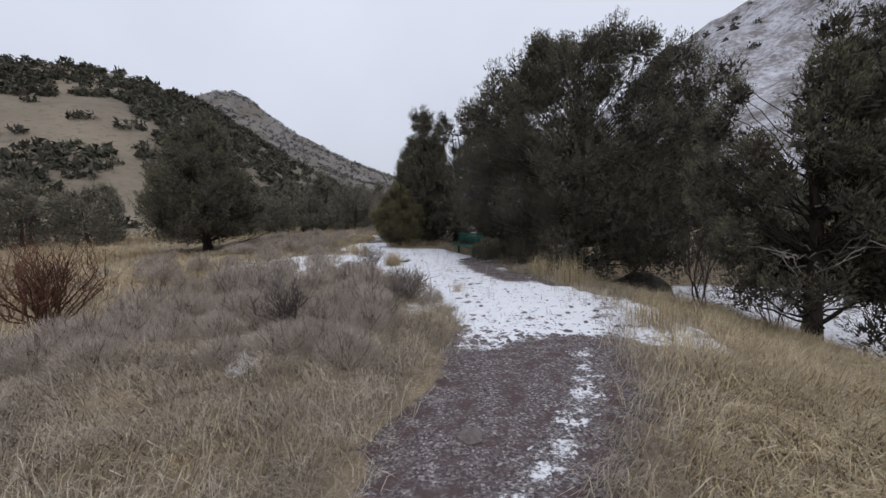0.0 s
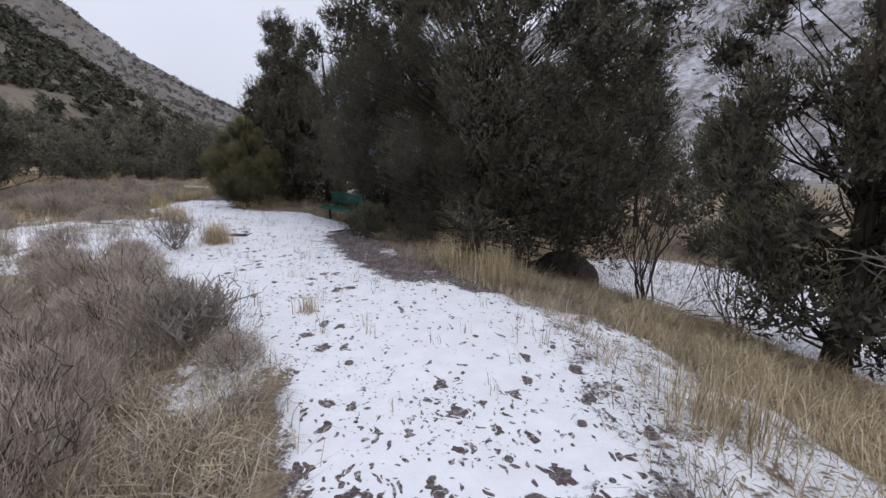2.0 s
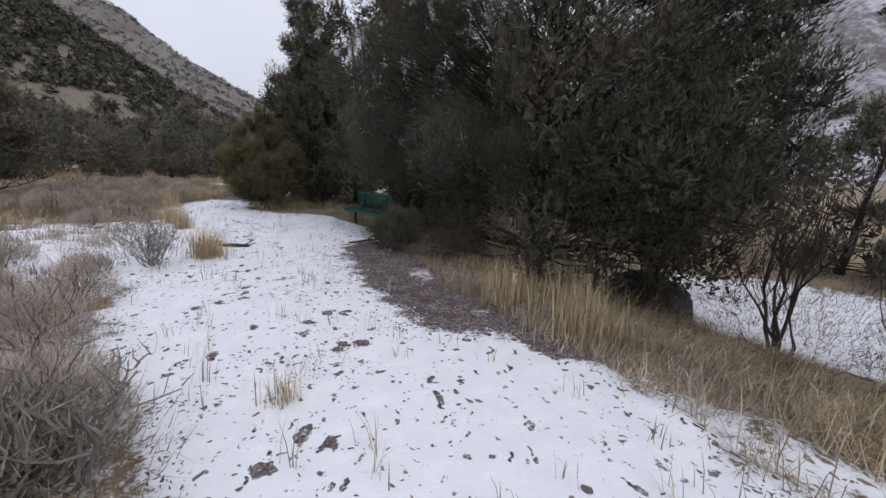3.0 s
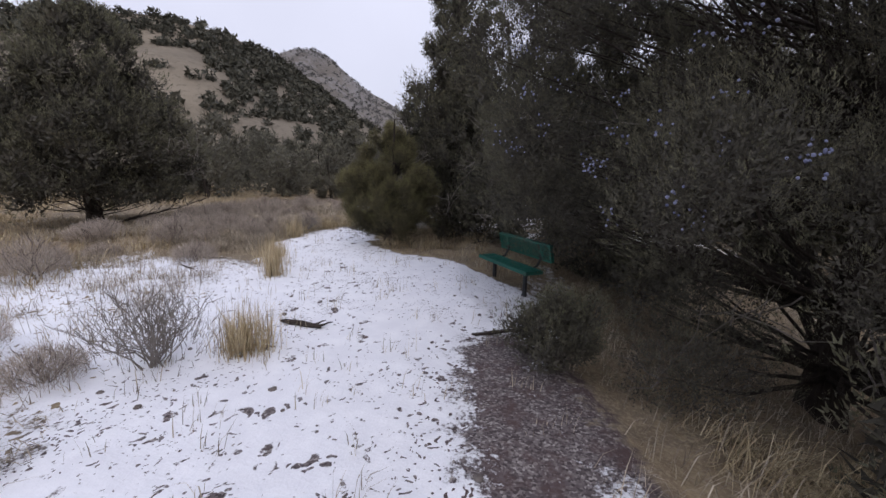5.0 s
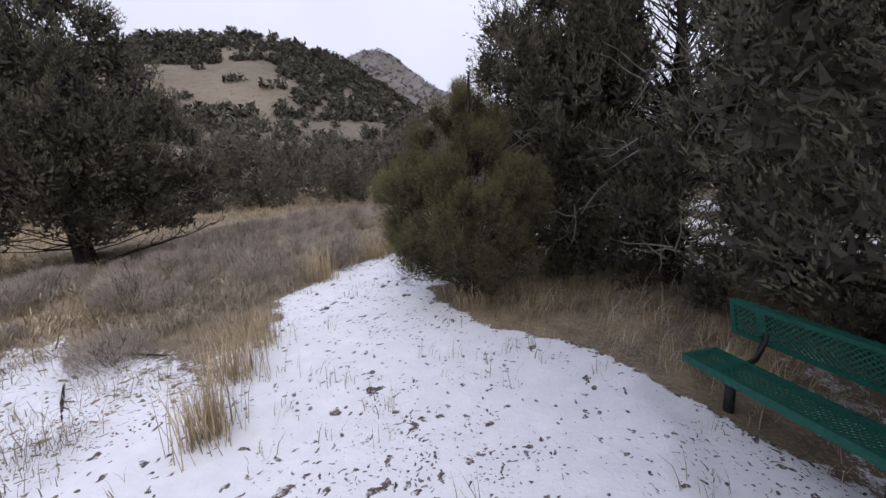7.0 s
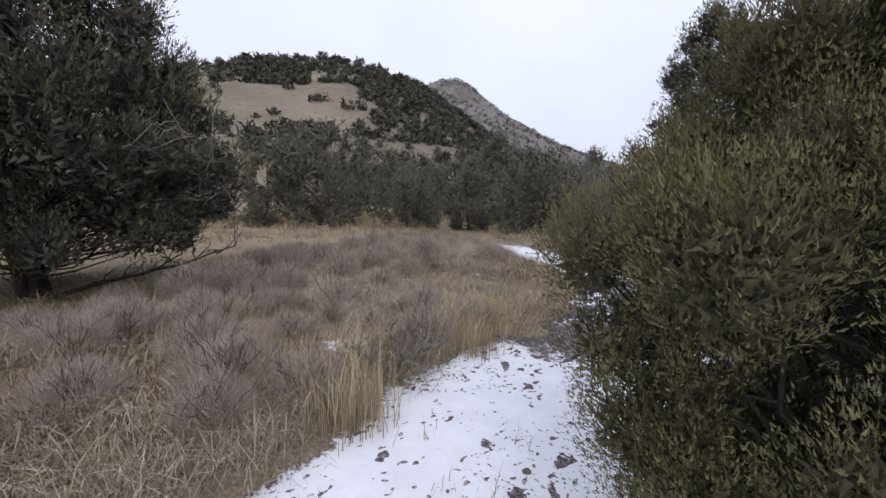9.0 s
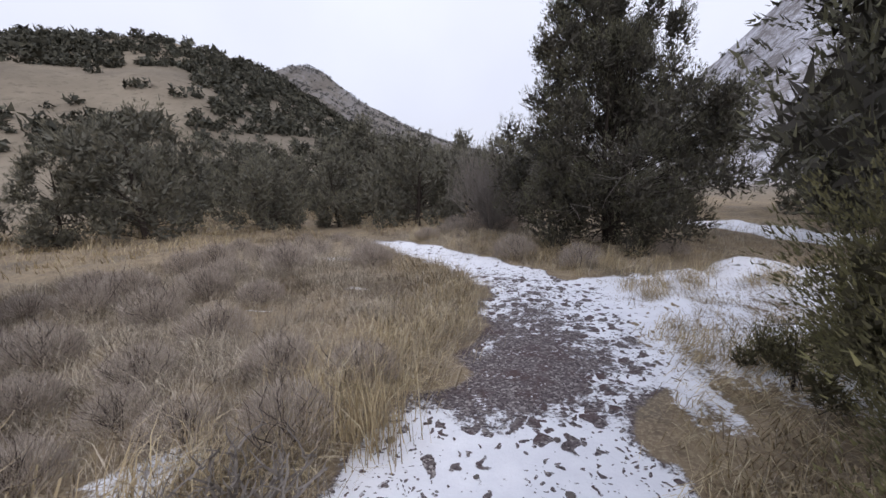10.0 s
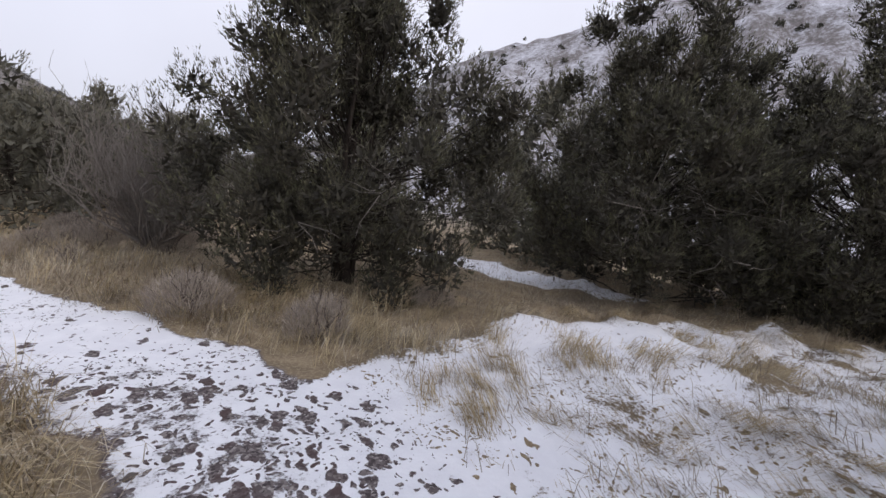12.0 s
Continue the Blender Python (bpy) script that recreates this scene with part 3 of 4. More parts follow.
big_tree = juniper("juniper_tree", BIG, 3.7, 11.4, 6.5, 3.75, 520, 30, "dome", 0.75, 0.045, 18, 3, dead=12, lobe=0.46, extra=SKIRT,
        fine=lambda x, y, z: (np.hypot(x + 3.2, y + 1.0) < 2.3) & (z < 4.0), cut=lambda x, y, z: ((x < -2.2) & (z < 1.75) & (y > -1.0)) | ((x < -1.6) & (z < 1.5) & (y > 0.4)) | ((x > 1.3) & (z < 1.5) & (y < 0.5)))
juniper("juniper_tree", "slender dark juniper with thin crown on snowy slope", 4.9, 5.5, 4.7, 1.4, 165, 26, "spires", 0.8, 0.040, 15, 5, lobe=0.30, dead=9)
juniper("juniper_tree", "dark juniper with drooping lower limbs in dry grass", 6.6, 4.9, 4.5, 1.75, 120, 28, "column", 0.3, 0.042, 15, 6, dead=12, lobe=0.34)
spreading = juniper("juniper_tree", "spreading juniper with bare lower trunk in sagebrush", -8.9, 15.4, 5.0, 2.5, 250, 28, "pyramid", 0.7, 0.048, 15, 9, dead=10, stems=2, lobe=0.44)
juniper("juniper_tree", "young yellow-green spire juniper beside the trail", -1.60, 14.9, 2.9, 0.98, 185, 95, "spindle", 0.2, 0.0135, 19, 11, M_JUNIPER_Y, 0.20, 0, core=0.62, cut=lambda x, y, z: z > 2.2)
juniper("juniper_tree", "dark juniper with thin top behind the young spire juniper", -0.70, 16.1, 5.0, 1.1, 125, 28, "column", 0.2, 0.040, 16, 12, dead=10, lobe=0.32)
juniper("juniper_tree", "dark juniper with bare grey twigs behind the bench", 0.55, 15.9, 5.4, 1.75, 170, 28, "spires", 0.12, 0.042, 16, 13, dead=40, stems=2, lobe=0.34)
juniper("juniper_tree", "dark juniper with bare grey twigs behind the bench", 2.5, 15.1, 5.4, 1.9, 165, 28, "column", 0.12, 0.042, 16, 14, dead=34, lobe=0.34)
juniper("juniper_tree", "open-topped many-stemmed juniper above dry grass", -0.85, 23.2, 5.2, 2.3, 260, 28, "spires", 0.15, 0.044, 15, 17, dead=14, stems=4, lobe=0.38)
juniper("juniper_tree", "dark juniper with hanging dead twigs by snowy clearing", 4.1, 21.9, 5.4, 2.4, 190, 28, "spires", 0.2, 0.048, 16, 19, dead=40, stems=2, lobe=0.43)
juniper("juniper_tree", "dark juniper with hanging dead twigs by snowy clearing", 6.4, 19.6, 5.8, 2.3, 170, 28, "column", 0.2, 0.050, 15, 21, dead=36, lobe=0.43)
juniper("small_juniper", "small bushy young juniper beside the bench", 1.02, 10.3, 0.55, 0.38, 26, 30, "dome", 0.06, 0.020, 18, 23, None, 0.15, 0, group="small junipers")
juniper("small_juniper", "low straggling young juniper at the trail edge", -1.2, 17.2, 0.5, 0.42, 14, 24, "dome", 0.08, 0.020, 18, 25, M_JUNIPER_Y, 0.13, 0, group="small junipers")



def dead_limb(tree, a, b, seed, thick=0.03):
    """A long bare limb from a to b, in the tree's own metres, with forked side twigs."""
    r = np.random.default_rng(seed)
    p = wander(a, b, 12, 0.035, r, -0.08)
    tw = [(p, np.linspace(thick, 0.006, 12))]
    for k in range(3, 12):
        for _ in range(2):
            e = p[k] + r.normal(0, 0.13, 3) + np.array([0.08, 0.08, 0.14])
            q = wander(p[k], e, 5, 0.02, r)
            tw.append((q, np.linspace(0.009, 0.003, 5)))
            tw.append((wander(q[2], q[2] + r.normal(0, 0.09, 3) + np.array([0, 0, 0.06]), 4, 0.012, r), np.linspace(0.005, 0.002, 4)))
    v, f = tubes(tw, 5)
    child("dead_limb", mesh_np("dead_limb", v, f, M_BARK, True), tree, "long bare dead limb sweeping out low")


dead_limb(spreading, (0.25, -0.05, 0.12), (1.95, 1.3, 0.72), 156, 0.034)


def berries(tree, boxes, seed):
    """Clusters of dusty blue juniper berries among the outer sprays."""
    r = np.random.default_rng(seed)
    ico = bmesh.new()
    bmesh.ops.create_icosphere(ico, subdivisions=1, radius=1.0)
    ball = np.array([v.co[:] for v in ico.verts])
    tri = np.array([[v.index for v in f.verts] for f in ico.faces])
    ico.free()
    vs, fs, off = [], [], 0
    for c in boxes:
        for _ in range(9):
            p = np.array(c) + r.normal(0, 0.035, 3)
            vs.append(ball * r.uniform(0.005, 0.008) + p)
            fs.append(tri + off)
            off += len(ball)
    tagged(child("berries", mesh_np("berries", np.concatenate(vs), np.concatenate(fs), M_BERRY, True), tree), "dusty pale blue juniper berries", kind="stuff")


rb = np.random.default_rng(158)
turns = np.radians(rb.uniform(195, 232, 26))
out = rb.uniform(2.9, 3.35, 26)
berries(big_tree, np.c_[np.cos(turns) * out, np.sin(turns) * out, rb.uniform(2.0, 3.2, 26)], 159)

# junipers across the meadow, two shapes and their copies
ROW = "junipers across the meadow"
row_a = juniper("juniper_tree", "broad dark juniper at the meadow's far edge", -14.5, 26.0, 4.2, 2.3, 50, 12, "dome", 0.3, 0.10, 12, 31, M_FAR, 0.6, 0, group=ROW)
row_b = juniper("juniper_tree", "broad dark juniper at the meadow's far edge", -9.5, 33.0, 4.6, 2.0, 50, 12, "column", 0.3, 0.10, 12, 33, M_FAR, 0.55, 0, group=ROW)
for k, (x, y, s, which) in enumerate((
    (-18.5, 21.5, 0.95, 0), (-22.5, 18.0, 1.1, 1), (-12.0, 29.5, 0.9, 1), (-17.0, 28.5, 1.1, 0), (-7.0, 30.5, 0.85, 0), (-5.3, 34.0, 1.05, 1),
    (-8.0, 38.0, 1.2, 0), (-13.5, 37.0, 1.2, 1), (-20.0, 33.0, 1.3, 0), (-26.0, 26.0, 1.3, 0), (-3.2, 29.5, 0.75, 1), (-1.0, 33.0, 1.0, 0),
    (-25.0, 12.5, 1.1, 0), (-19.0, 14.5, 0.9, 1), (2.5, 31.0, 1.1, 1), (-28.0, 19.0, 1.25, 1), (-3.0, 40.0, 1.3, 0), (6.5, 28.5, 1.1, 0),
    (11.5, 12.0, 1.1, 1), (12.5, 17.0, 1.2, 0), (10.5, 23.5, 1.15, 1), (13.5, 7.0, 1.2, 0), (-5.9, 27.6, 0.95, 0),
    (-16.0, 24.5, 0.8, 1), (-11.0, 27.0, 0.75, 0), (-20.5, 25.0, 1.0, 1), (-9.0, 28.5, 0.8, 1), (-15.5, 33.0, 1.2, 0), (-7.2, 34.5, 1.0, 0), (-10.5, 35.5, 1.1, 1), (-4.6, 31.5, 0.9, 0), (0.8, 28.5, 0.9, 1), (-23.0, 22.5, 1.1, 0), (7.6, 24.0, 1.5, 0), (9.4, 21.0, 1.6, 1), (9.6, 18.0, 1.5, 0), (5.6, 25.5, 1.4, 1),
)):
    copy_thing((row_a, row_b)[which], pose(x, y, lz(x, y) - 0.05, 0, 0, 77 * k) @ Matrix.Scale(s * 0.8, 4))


def woodland():
    """Far junipers scattered over the slopes: clumps of leaves, as one sheet."""
    r = np.random.default_rng(41)
    vs = []
    def scatter(n, az0, az1, d0, d1, size, keep, m=60):
        made = 0
        while made < n:
            az, d = r.uniform(az0, az1), math.sqrt(r.uniform(d0 * d0, d1 * d1))
            x, y = -1 - d * math.sin(math.radians(az)), 8 + d * math.cos(math.radians(az))
            if r.uniform() > keep(az, d, wave(x, y, 0.12, 3.0)):
                made += 0.02
                continue
            made += 1
            s = size * r.uniform(0.5, 1.25)
            p = unit(r.normal(0, 1, (m, 3))) * r.uniform(0.45, 1.0, (m, 1)) * np.array([s, s, s * 0.95])
            p[:, 2] = np.abs(p[:, 2] + 0.3 * s)
            p += (x, y, lz(x, y))
            q = s * 0.25
            vs.append((p[:, None] + r.normal(0, 1, (m, 3, 3)) * q).reshape(-1, 3))
    scatter(330, 36, 80, 56, 155, 1.7, lambda az, d, w: 0.04 + 0.75 * (w > 0.42) + 0.2 * (d > 142))
    scatter(900, 2, 38, 52, 153, 1.6, lambda az, d, w: 0.28 + 0.7 * (w > -0.15))
    scatter(420, 22, 50, 128, 156, 1.35, lambda az, d, w: 0.95)
    scatter(50, 50, 62, 144, 156, 1.2, lambda az, d, w: 0.5)
    scatter(130, -90, -14, 115, 300, 2.2, lambda az, d, w: 0.15 + 0.7 * (w > 0.55))
    def plant(name, label, mat):
        v = np.concatenate(vs)
        vs.clear()
        tagged(new(name, mesh_np(name, v, np.arange(len(v)).reshape(-1, 3), mat)), label, "woodland", kind="stuff")
    plant("hillside_junipers", "scattered dark junipers on the dry hillsides", M_HILLSIDE)
    # small far clumps whose foliage colour carries the haze
    scatter(2600, 1, 33, 175, 418, 1.25, lambda az, d, w: 0.55 + 0.4 * (w > 0), 26)
    plant("mountain_brush", "fine brown brush on the far mountain, greyed by painted haze", M_PEAK_HAZED)


woodland()


# ---- leafless shrubs ----
def shrub_mesh(name, height, spread, stems, r, mat, twig=1.0, fine=3):
    """Forked bare stems that end in thin upright twigs."""
    paths = []
    for _ in range(stems):
        a = r.uniform(0, 2 * math.pi)
        lean = r.uniform(0.1, 1.0)
        tip = np.array([math.cos(a) * spread * lean, math.sin(a) * spread * lean, height * r.uniform(0.55, 0.85) * (1.1 - 0.35 * lean)])
        p = wander((r.normal(0, 0.02), r.normal(0, 0.02), -0.02), tip, 6, 0.035 * height, r)
        paths.append((p, np.linspace(0.013, 0.005, 6) * twig * (0.6 + height * 0.5)))
        for _ in range(fine):
            k = r.integers(2, 6)
            e = p[k] + np.array([r.normal(0, 0.2) * spread, r.normal(0, 0.2) * spread, r.uniform(0.12, 0.4) * height])
            q = wander(p[k], e, 4, 0.015, r)
            paths.append((q, np.linspace(0.006, 0.0025, 4) * twig))
            for _ in range(2):
                j = r.integers(1, 4)
                e2 = q[j] + np.array([r.normal(0, 0.09) * spread, r.normal(0, 0.09) * spread, r.uniform(0.06, 0.22) * height])
                paths.append((wander(q[j], e2, 3, 0.008, r), np.linspace(0.0035, 0.0015, 3) * twig))
    v, f = tubes(paths, 3)
    return mesh_np(name, v, f, mat)


def leafy_twigs(name, height, spread, n, r, mat):
    """The grey haze of fine twigs and dry flower stalks of sagebrush."""
    a, q = r.uniform(0, 2 * np.pi, n), np.sqrt(r.uniform(0, 1, n))
    x, y = np.cos(a) * q * spread, np.sin(a) * q * spread
    z = height * r.uniform(0.12, 0.85, n) * (1.05 - 0.5 * q ** 2)
    d = unit(np.c_[np.cos(a) * q * 0.6 + r.normal(0, 0.3, n), np.sin(a) * q * 0.6 + r.normal(0, 0.3, n), r.uniform(0.5, 1.2, n)])
    w = unit(np.cross(d, r.normal(0, 1, (n, 3))))
    L = r.uniform(0.05, 0.17, n)[:, None]
    b = np.c_[x, y, z]
    v = np.stack([b - w * 0.0027, b + w * 0.0027, b + d * L], 1).reshape(-1, 3)
    return mesh_np(name, v, np.arange(len(v)).reshape(-1, 3), mat)


sage_kinds = []
for k in range(4):
    r = np.random.default_rng(60 + k)
    h, s = (0.55, 0.7, 0.45, 0.62)[k], (0.42, 0.5, 0.4, 0.38)[k]
    ob = thing("sagebrush", "grey leafless sagebrush shrub in dry grass", "shrub", "sagebrush shrubs", at=(-40 - k, -30, 0))
    child("stem", shrub_mesh("stem", h, s, 11, r, M_TWIG, 0.8, 2), ob, "dark woody stems")
    child("crown", leafy_twigs("crown", h, s, 2900, r, M_SAGE), ob)
    sage_kinds.append(ob)


def trail_gap(x, y):
    """Metres from the trail's edge; below zero on the trail."""
    return max(float(np.interp(y, EDGE_Y, EDGE_L)) - x, x - float(np.interp(y, EDGE_Y, EDGE_R)))


def place_sage():
    r = np.random.default_rng(71)
    spots = []
    def fill(n, x0, x1, y0, y1, gap, apart):
        tries = made = 0
        while made < n and tries < n * 60:
            tries += 1
            x, y = r.uniform(x0, x1), r.uniform(y0, y1)
            if trail_gap(x, y) < gap or any((x - a) ** 2 + (y - b) ** 2 < apart ** 2 for a, b, _ in spots):
                continue
            spots.append((x, y, r.uniform(0.55, 1.0)))
            made += 1
    fill(28, -4.8, -1.1, 5.0, 9.4, 0.8, 0.45)
    fill(12, -7.0, -2.8, 12.6, 16.5, 0.5, 0.55)
    fill(20, -7.5, -3.5, 14.3, 17.2, 0.35, 0.5)
    fill(22, -9.5, -4.2, 17.0, 24.0, 0.7, 0.8)
    fill(14, -9.0, -4.5, 7.5, 13.0, 0.7, 0.8)
    fill(26, -4.2, -0.8, 3.3, 5.9, 0.5, 0.42)
    fill(4, -3.2, 0.4, 20.9, 22.4, 0.25, 0.7)
    fill(12, -5.0, -2.4, 24.0, 28.0, 0.3, 0.5)
    fill(7, -2.6, 0.0, 5.6, 9.3, 0.22, 0.42)
    for k, (x, y, s) in enumerate(spots):
        m = pose(x, y, lz(x, y), 0, 0, 63 * k) @ Matrix.Scale(s, 4)
        if k < 4:
            sage_kinds[k].matrix_world = m
        else:
            copy_thing(sage_kinds[k % 4], m)


place_sage()


def bare_shrub(label, x, y, height, spread, stems, seed, mat=M_TWIG, twig=1.0, fine=3, name="bare_shrub"):
    r = np.random.default_rng(seed)
    ob = thing(name, label, "shrub", at=(x, y, lz(x, y)))
    child("stem", shrub_mesh("stem", height, spread, stems, r, mat, twig, fine), ob)
    child("crown", leafy_twigs("crown", height, spread, int(900 * height), r, mat), ob, "thin dry twig tips")
    return ob


bare_shrub("dark leafless shrub on the snowy slope", 4.95, 7.9, 1.7, 0.8, 6, 81, M_TWIG, 1.3, 9)
bare_shrub("dark leafless shrub beside the slender juniper", 5.6, 6.9, 1.3, 0.6, 7, 82, M_TWIG, 0.95, 5)
bare_shrub("leafless sagebrush standing in snow by the trail", -1.72, 9.6, 0.52, 0.46, 26, 83, M_DEADWOOD, 0.6, 6)
bare_shrub("grey leafless thicket beside the many-stemmed juniper", -3.3, 25.2, 2.1, 1.3, 100, 84, M_DEADWOOD, 0.8, 6)
bare_shrub("reddish leafless bush at the meadow edge", -5.2, 5.2, 1.15, 0.8, 40, 85, M_REDTWIG, 1.0, 5)
bare_shrub("gnarled dead sagebrush at the snow's edge", -0.55, 6.15, 0.42, 0.42, 34, 86, M_DEADWOOD, 1.3, 5, "dead_sagebrush")
bare_shrub("gnarled dead sagebrush among snow streaks", -1.75, 4.55, 0.5, 0.42, 14, 87, M_TWIG, 1.8, 3, "dead_sagebrush")
bare_shrub("gnarled dead sagebrush among snow streaks", -2.3, 5.6, 0.55, 0.5, 14, 88, M_DEADWOOD, 1.8, 3, "dead_sagebrush")
bare_shrub("dark gnarled dead sagebrush at the trail's bend", -3.9, 15.75, 0.36, 0.4, 14, 89, M_DEADWOOD, 1.3, 4, "dead_sagebrush")


# ---- dry grass ----
def blades(x, y, length, lean, turn, width, r):
    """Bent grass blades of three segments; arrays of one length."""
    n = len(x)
    z = land(x, y)
    b = np.c_[x, y, z - 0.01]
    h = np.c_[np.cos(turn), np.sin(turn), np.zeros(n)]
    side = np.c_[-np.sin(turn), np.cos(turn), np.zeros(n)] * width[:, None]
    L, ln = length[:, None], lean[:, None]
    up = np.array([0, 0, 1.0])
    p1 = b + L * 0.5 * (up * np.cos(ln * 0.5) + h * np.sin(ln * 0.5))
    p2 = p1 + L * 0.5 * (up * np.cos(ln * 1.25) + h * np.sin(ln * 1.25))
    p2[:, 2] = np.maximum(p2[:, 2], z + 0.012)
    v = np.stack([b - side, b + side, p1 - side * 0.8, p1 + side * 0.8, p2], 1).reshape(-1, 3)
    o = np.arange(n)[:, None] * 5
    f = np.concatenate([o + [0, 1, 3], o + [0, 3, 2], o + [2, 3, 4]], 1).reshape(-1, 3)
    return v, f


def grass(name, label, tufts, per, length, lean, mat, seed, box, keep, width=0.0020, spread=0.07, comb=0.9):
    r = np.random.default_rng(seed)
    x, y = r.uniform(box[0], box[1], tufts), r.uniform(box[2], box[3], tufts)
    ok = r.uniform(0, 1, tufts) < keep(x, y)
    x, y = x[ok], y[ok]
    n = len(x)
    i = np.repeat(np.arange(n), per)
    size = r.uniform(0.6, 1.3, n)
    flow = 2.2 * wave(x, y, 0.9, 1.2) + r.normal(0, 0.78 * comb, n)
    bx, by = x[i] + r.normal(0, spread, n * per), y[i] + r.normal(0, spread, n * per)
    L = length * size[i] * r.uniform(0.5, 1.25, n * per)
    ln = np.clip(r.normal(lean, 0.3, n * per), 0.05, max(1.7, lean))
    tn = flow[i] + r.normal(0, comb, n * per)
    v, f = blades(bx, by, L, ln, tn, width * r.uniform(0.6, 1.5, n * per), r)
    tagged(new(name, mesh_np(name, v, f, mat)), label, "grass", kind="stuff")
    return n


def off_trail(x, y, lo=0.05, hi=0.5):
    g = np.maximum(np.interp(y, EDGE_Y, EDGE_L) - x, x - np.interp(y, EDGE_Y, EDGE_R))
    return sstep(g, lo, hi)


def less_snow(x, y, power=1.0):
    return (1 - snow_cover(x, y)[0]) ** power


grass("matted_grass", "flattened grey-tan dry grass beside the trail", 15000, 8, 0.25, 1.45, M_MATTED, 101, (-5.0, 4.5, 0.6, 9.0), lambda x, y: off_trail(x, y, -0.14, 0.12) * (0.06 + 0.94 * less_snow(x, y, 1.6)))
grass("matted_grass", "flattened tan dry grass in the meadow", 12000, 6, 0.25, 1.25, M_MATTED, 102, (-10.0, -2.5, 13.5, 26.0), lambda x, y: off_trail(x, y, -0.14, 0.12) * (0.3 + 0.7 * less_snow(x, y)))
grass("grass_tussocks", "slumped tan tussocks of dry grass beside the trail", 1500, 46, 0.30, 1.55, M_MATTED, 114, (-4.6, 0.4, 0.7, 6.2), lambda x, y: off_trail(x, y, 0.02, 0.3) * less_snow(x, y, 2.0) * (0.35 + 0.65 * (wave(x, y, 2.2, 2.4) > -0.2)), 0.0017, 0.06, 2.4)
grass("grass_tussocks", "slumped tan tussocks of dry grass in the meadow", 1300, 40, 0.34, 1.45, M_MATTED, 115, (-8.0, -3.0, 13.0, 22.0), lambda x, y: off_trail(x, y, 0.02, 0.3) * less_snow(x, y, 2.0) * (wave(x, y, 1.9, 1.4) > -0.2), 0.0019, 0.07, 2.2)
grass("laid_grass", "long bleached grass combed flat over the snow", 650, 30, 0.42, 2.0, M_STRAW, 116, (-1.8, 5.5, 15.8, 21.2), lambda x, y: off_trail(x, y, 0.1, 0.4) * (wave(x, y, 3.4, 0.9) > 0.05), 0.0016, 0.05, 0.32)
grass("tall_dry_grass", "golden dry grass on the slope below the trail", 9500, 11, 0.34, 1.4, M_STRAW, 103, (0.6, 5.0, 0.8, 9.8), lambda x, y: (x > 0) * off_trail(x, y, 0.1, 0.9) * np.where(y > 6.2, off_trail(x, y, 0.45, 1.1) * (0.25 + 0.75 * (wave(x, y, 2.7, 1.3) > 0.0)), 1) * sstep(less_snow(x, y), 0.35, 0.85))
grass("tall_dry_grass", "golden dry grass in tufts beside the trail", 1500, 13, 0.28, 1.35, M_STRAW, 104, (-4.2, 0.0, 1.0, 9.0), lambda x, y: off_trail(x, y, 0.0, 0.3) * (wave(x, y, 2.6, 0.7) > 0.15))
grass("tall_dry_grass", "golden dry grass edging the snowy trail", 5600, 12, 0.36, 0.95, M_STRAW, 105, (-5.5, 3.5, 13.7, 26.5), lambda x, y: (x > np.interp(y, EDGE_Y, EDGE_R)) * off_trail(x, y, 0.0, 0.15) * (1 - off_trail(x, y, 1.4, 2.6)) * ((y < 15.8) + (y > 20.3)) * (0.30 + 0.8 * (wave(x, y, 2.3, 0.6) > -0.1)))
grass("tall_dry_grass", "golden dry grass edging the snowy trail", 1500, 13, 0.34, 1.15, M_STRAW, 106, (-5.2, -2.9, 15.6, 21.0), lambda x, y: (x < -3) * off_trail(x, y, 0.0, 0.15) * (1 - off_trail(x, y, 0.5, 1.2)))
grass("snowy_grass", "bent dry grass tufts poking through snow", 8500, 9, 0.26, 2.3, M_MATTED, 107, (-1.9, 7.0, 15.6, 21.8), lambda x, y: off_trail(x, y, 0.05, 0.5) * (0.10 + 0.9 * (wave(x, y, 4.6, 0.2) > 0.15)) * (0.25 + 0.75 * less_snow(x, y, 0.5)), width=0.0016, comb=0.5)
grass("sparse_grass", "thin dry grass stems standing through snow", 900, 7, 0.16, 0.5, M_MATTED, 108, (-5.5, 2.0, 5.0, 15.5), lambda x, y: 0.45 + 0.4 * off_trail(x, y, 0.0, 0.4), 0.0022, 0.04)
grass("snowy_grass", "bent dry grass tufts poking through snow", 1500, 9, 0.26, 0.9, M_MATTED, 109, (-6.5, -2.2, 9.0, 14.2), lambda x, y: off_trail(x, y, 0.1, 0.5) * (0.25 + 0.75 * (wave(x, y, 2.4, 1.2) > 0.0)))
grass("under_grass", "dry litter and grass under the junipers", 7500, 6, 0.24, 1.0, M_MATTED, 110, (-2.3, 9.0, 8.0, 26.0), lambda x, y: off_trail(x, y, 0.1, 0.5) * less_snow(x, y))
grass("snowy_grass", "bent dry grass tufts beside the young spire juniper", 420, 11, 0.30, 1.5, M_STRAW, 113, (-2.2, -0.7, 16.0, 18.3), lambda x, y: off_trail(x, y, -0.05, 0.2) * less_snow(x, y, 0.6), comb=0.5)
grass("meadow_grass", "tan dry grass of the far meadow", 7000, 5, 0.30, 1.05, M_STRAW, 111, (-26.0, -3.0, 14.0, 42.0), lambda x, y: (np.hypot(x + 4, y - 18) > 8) * off_trail(x, y, 0.1, 0.5), 0.006, 0.16)
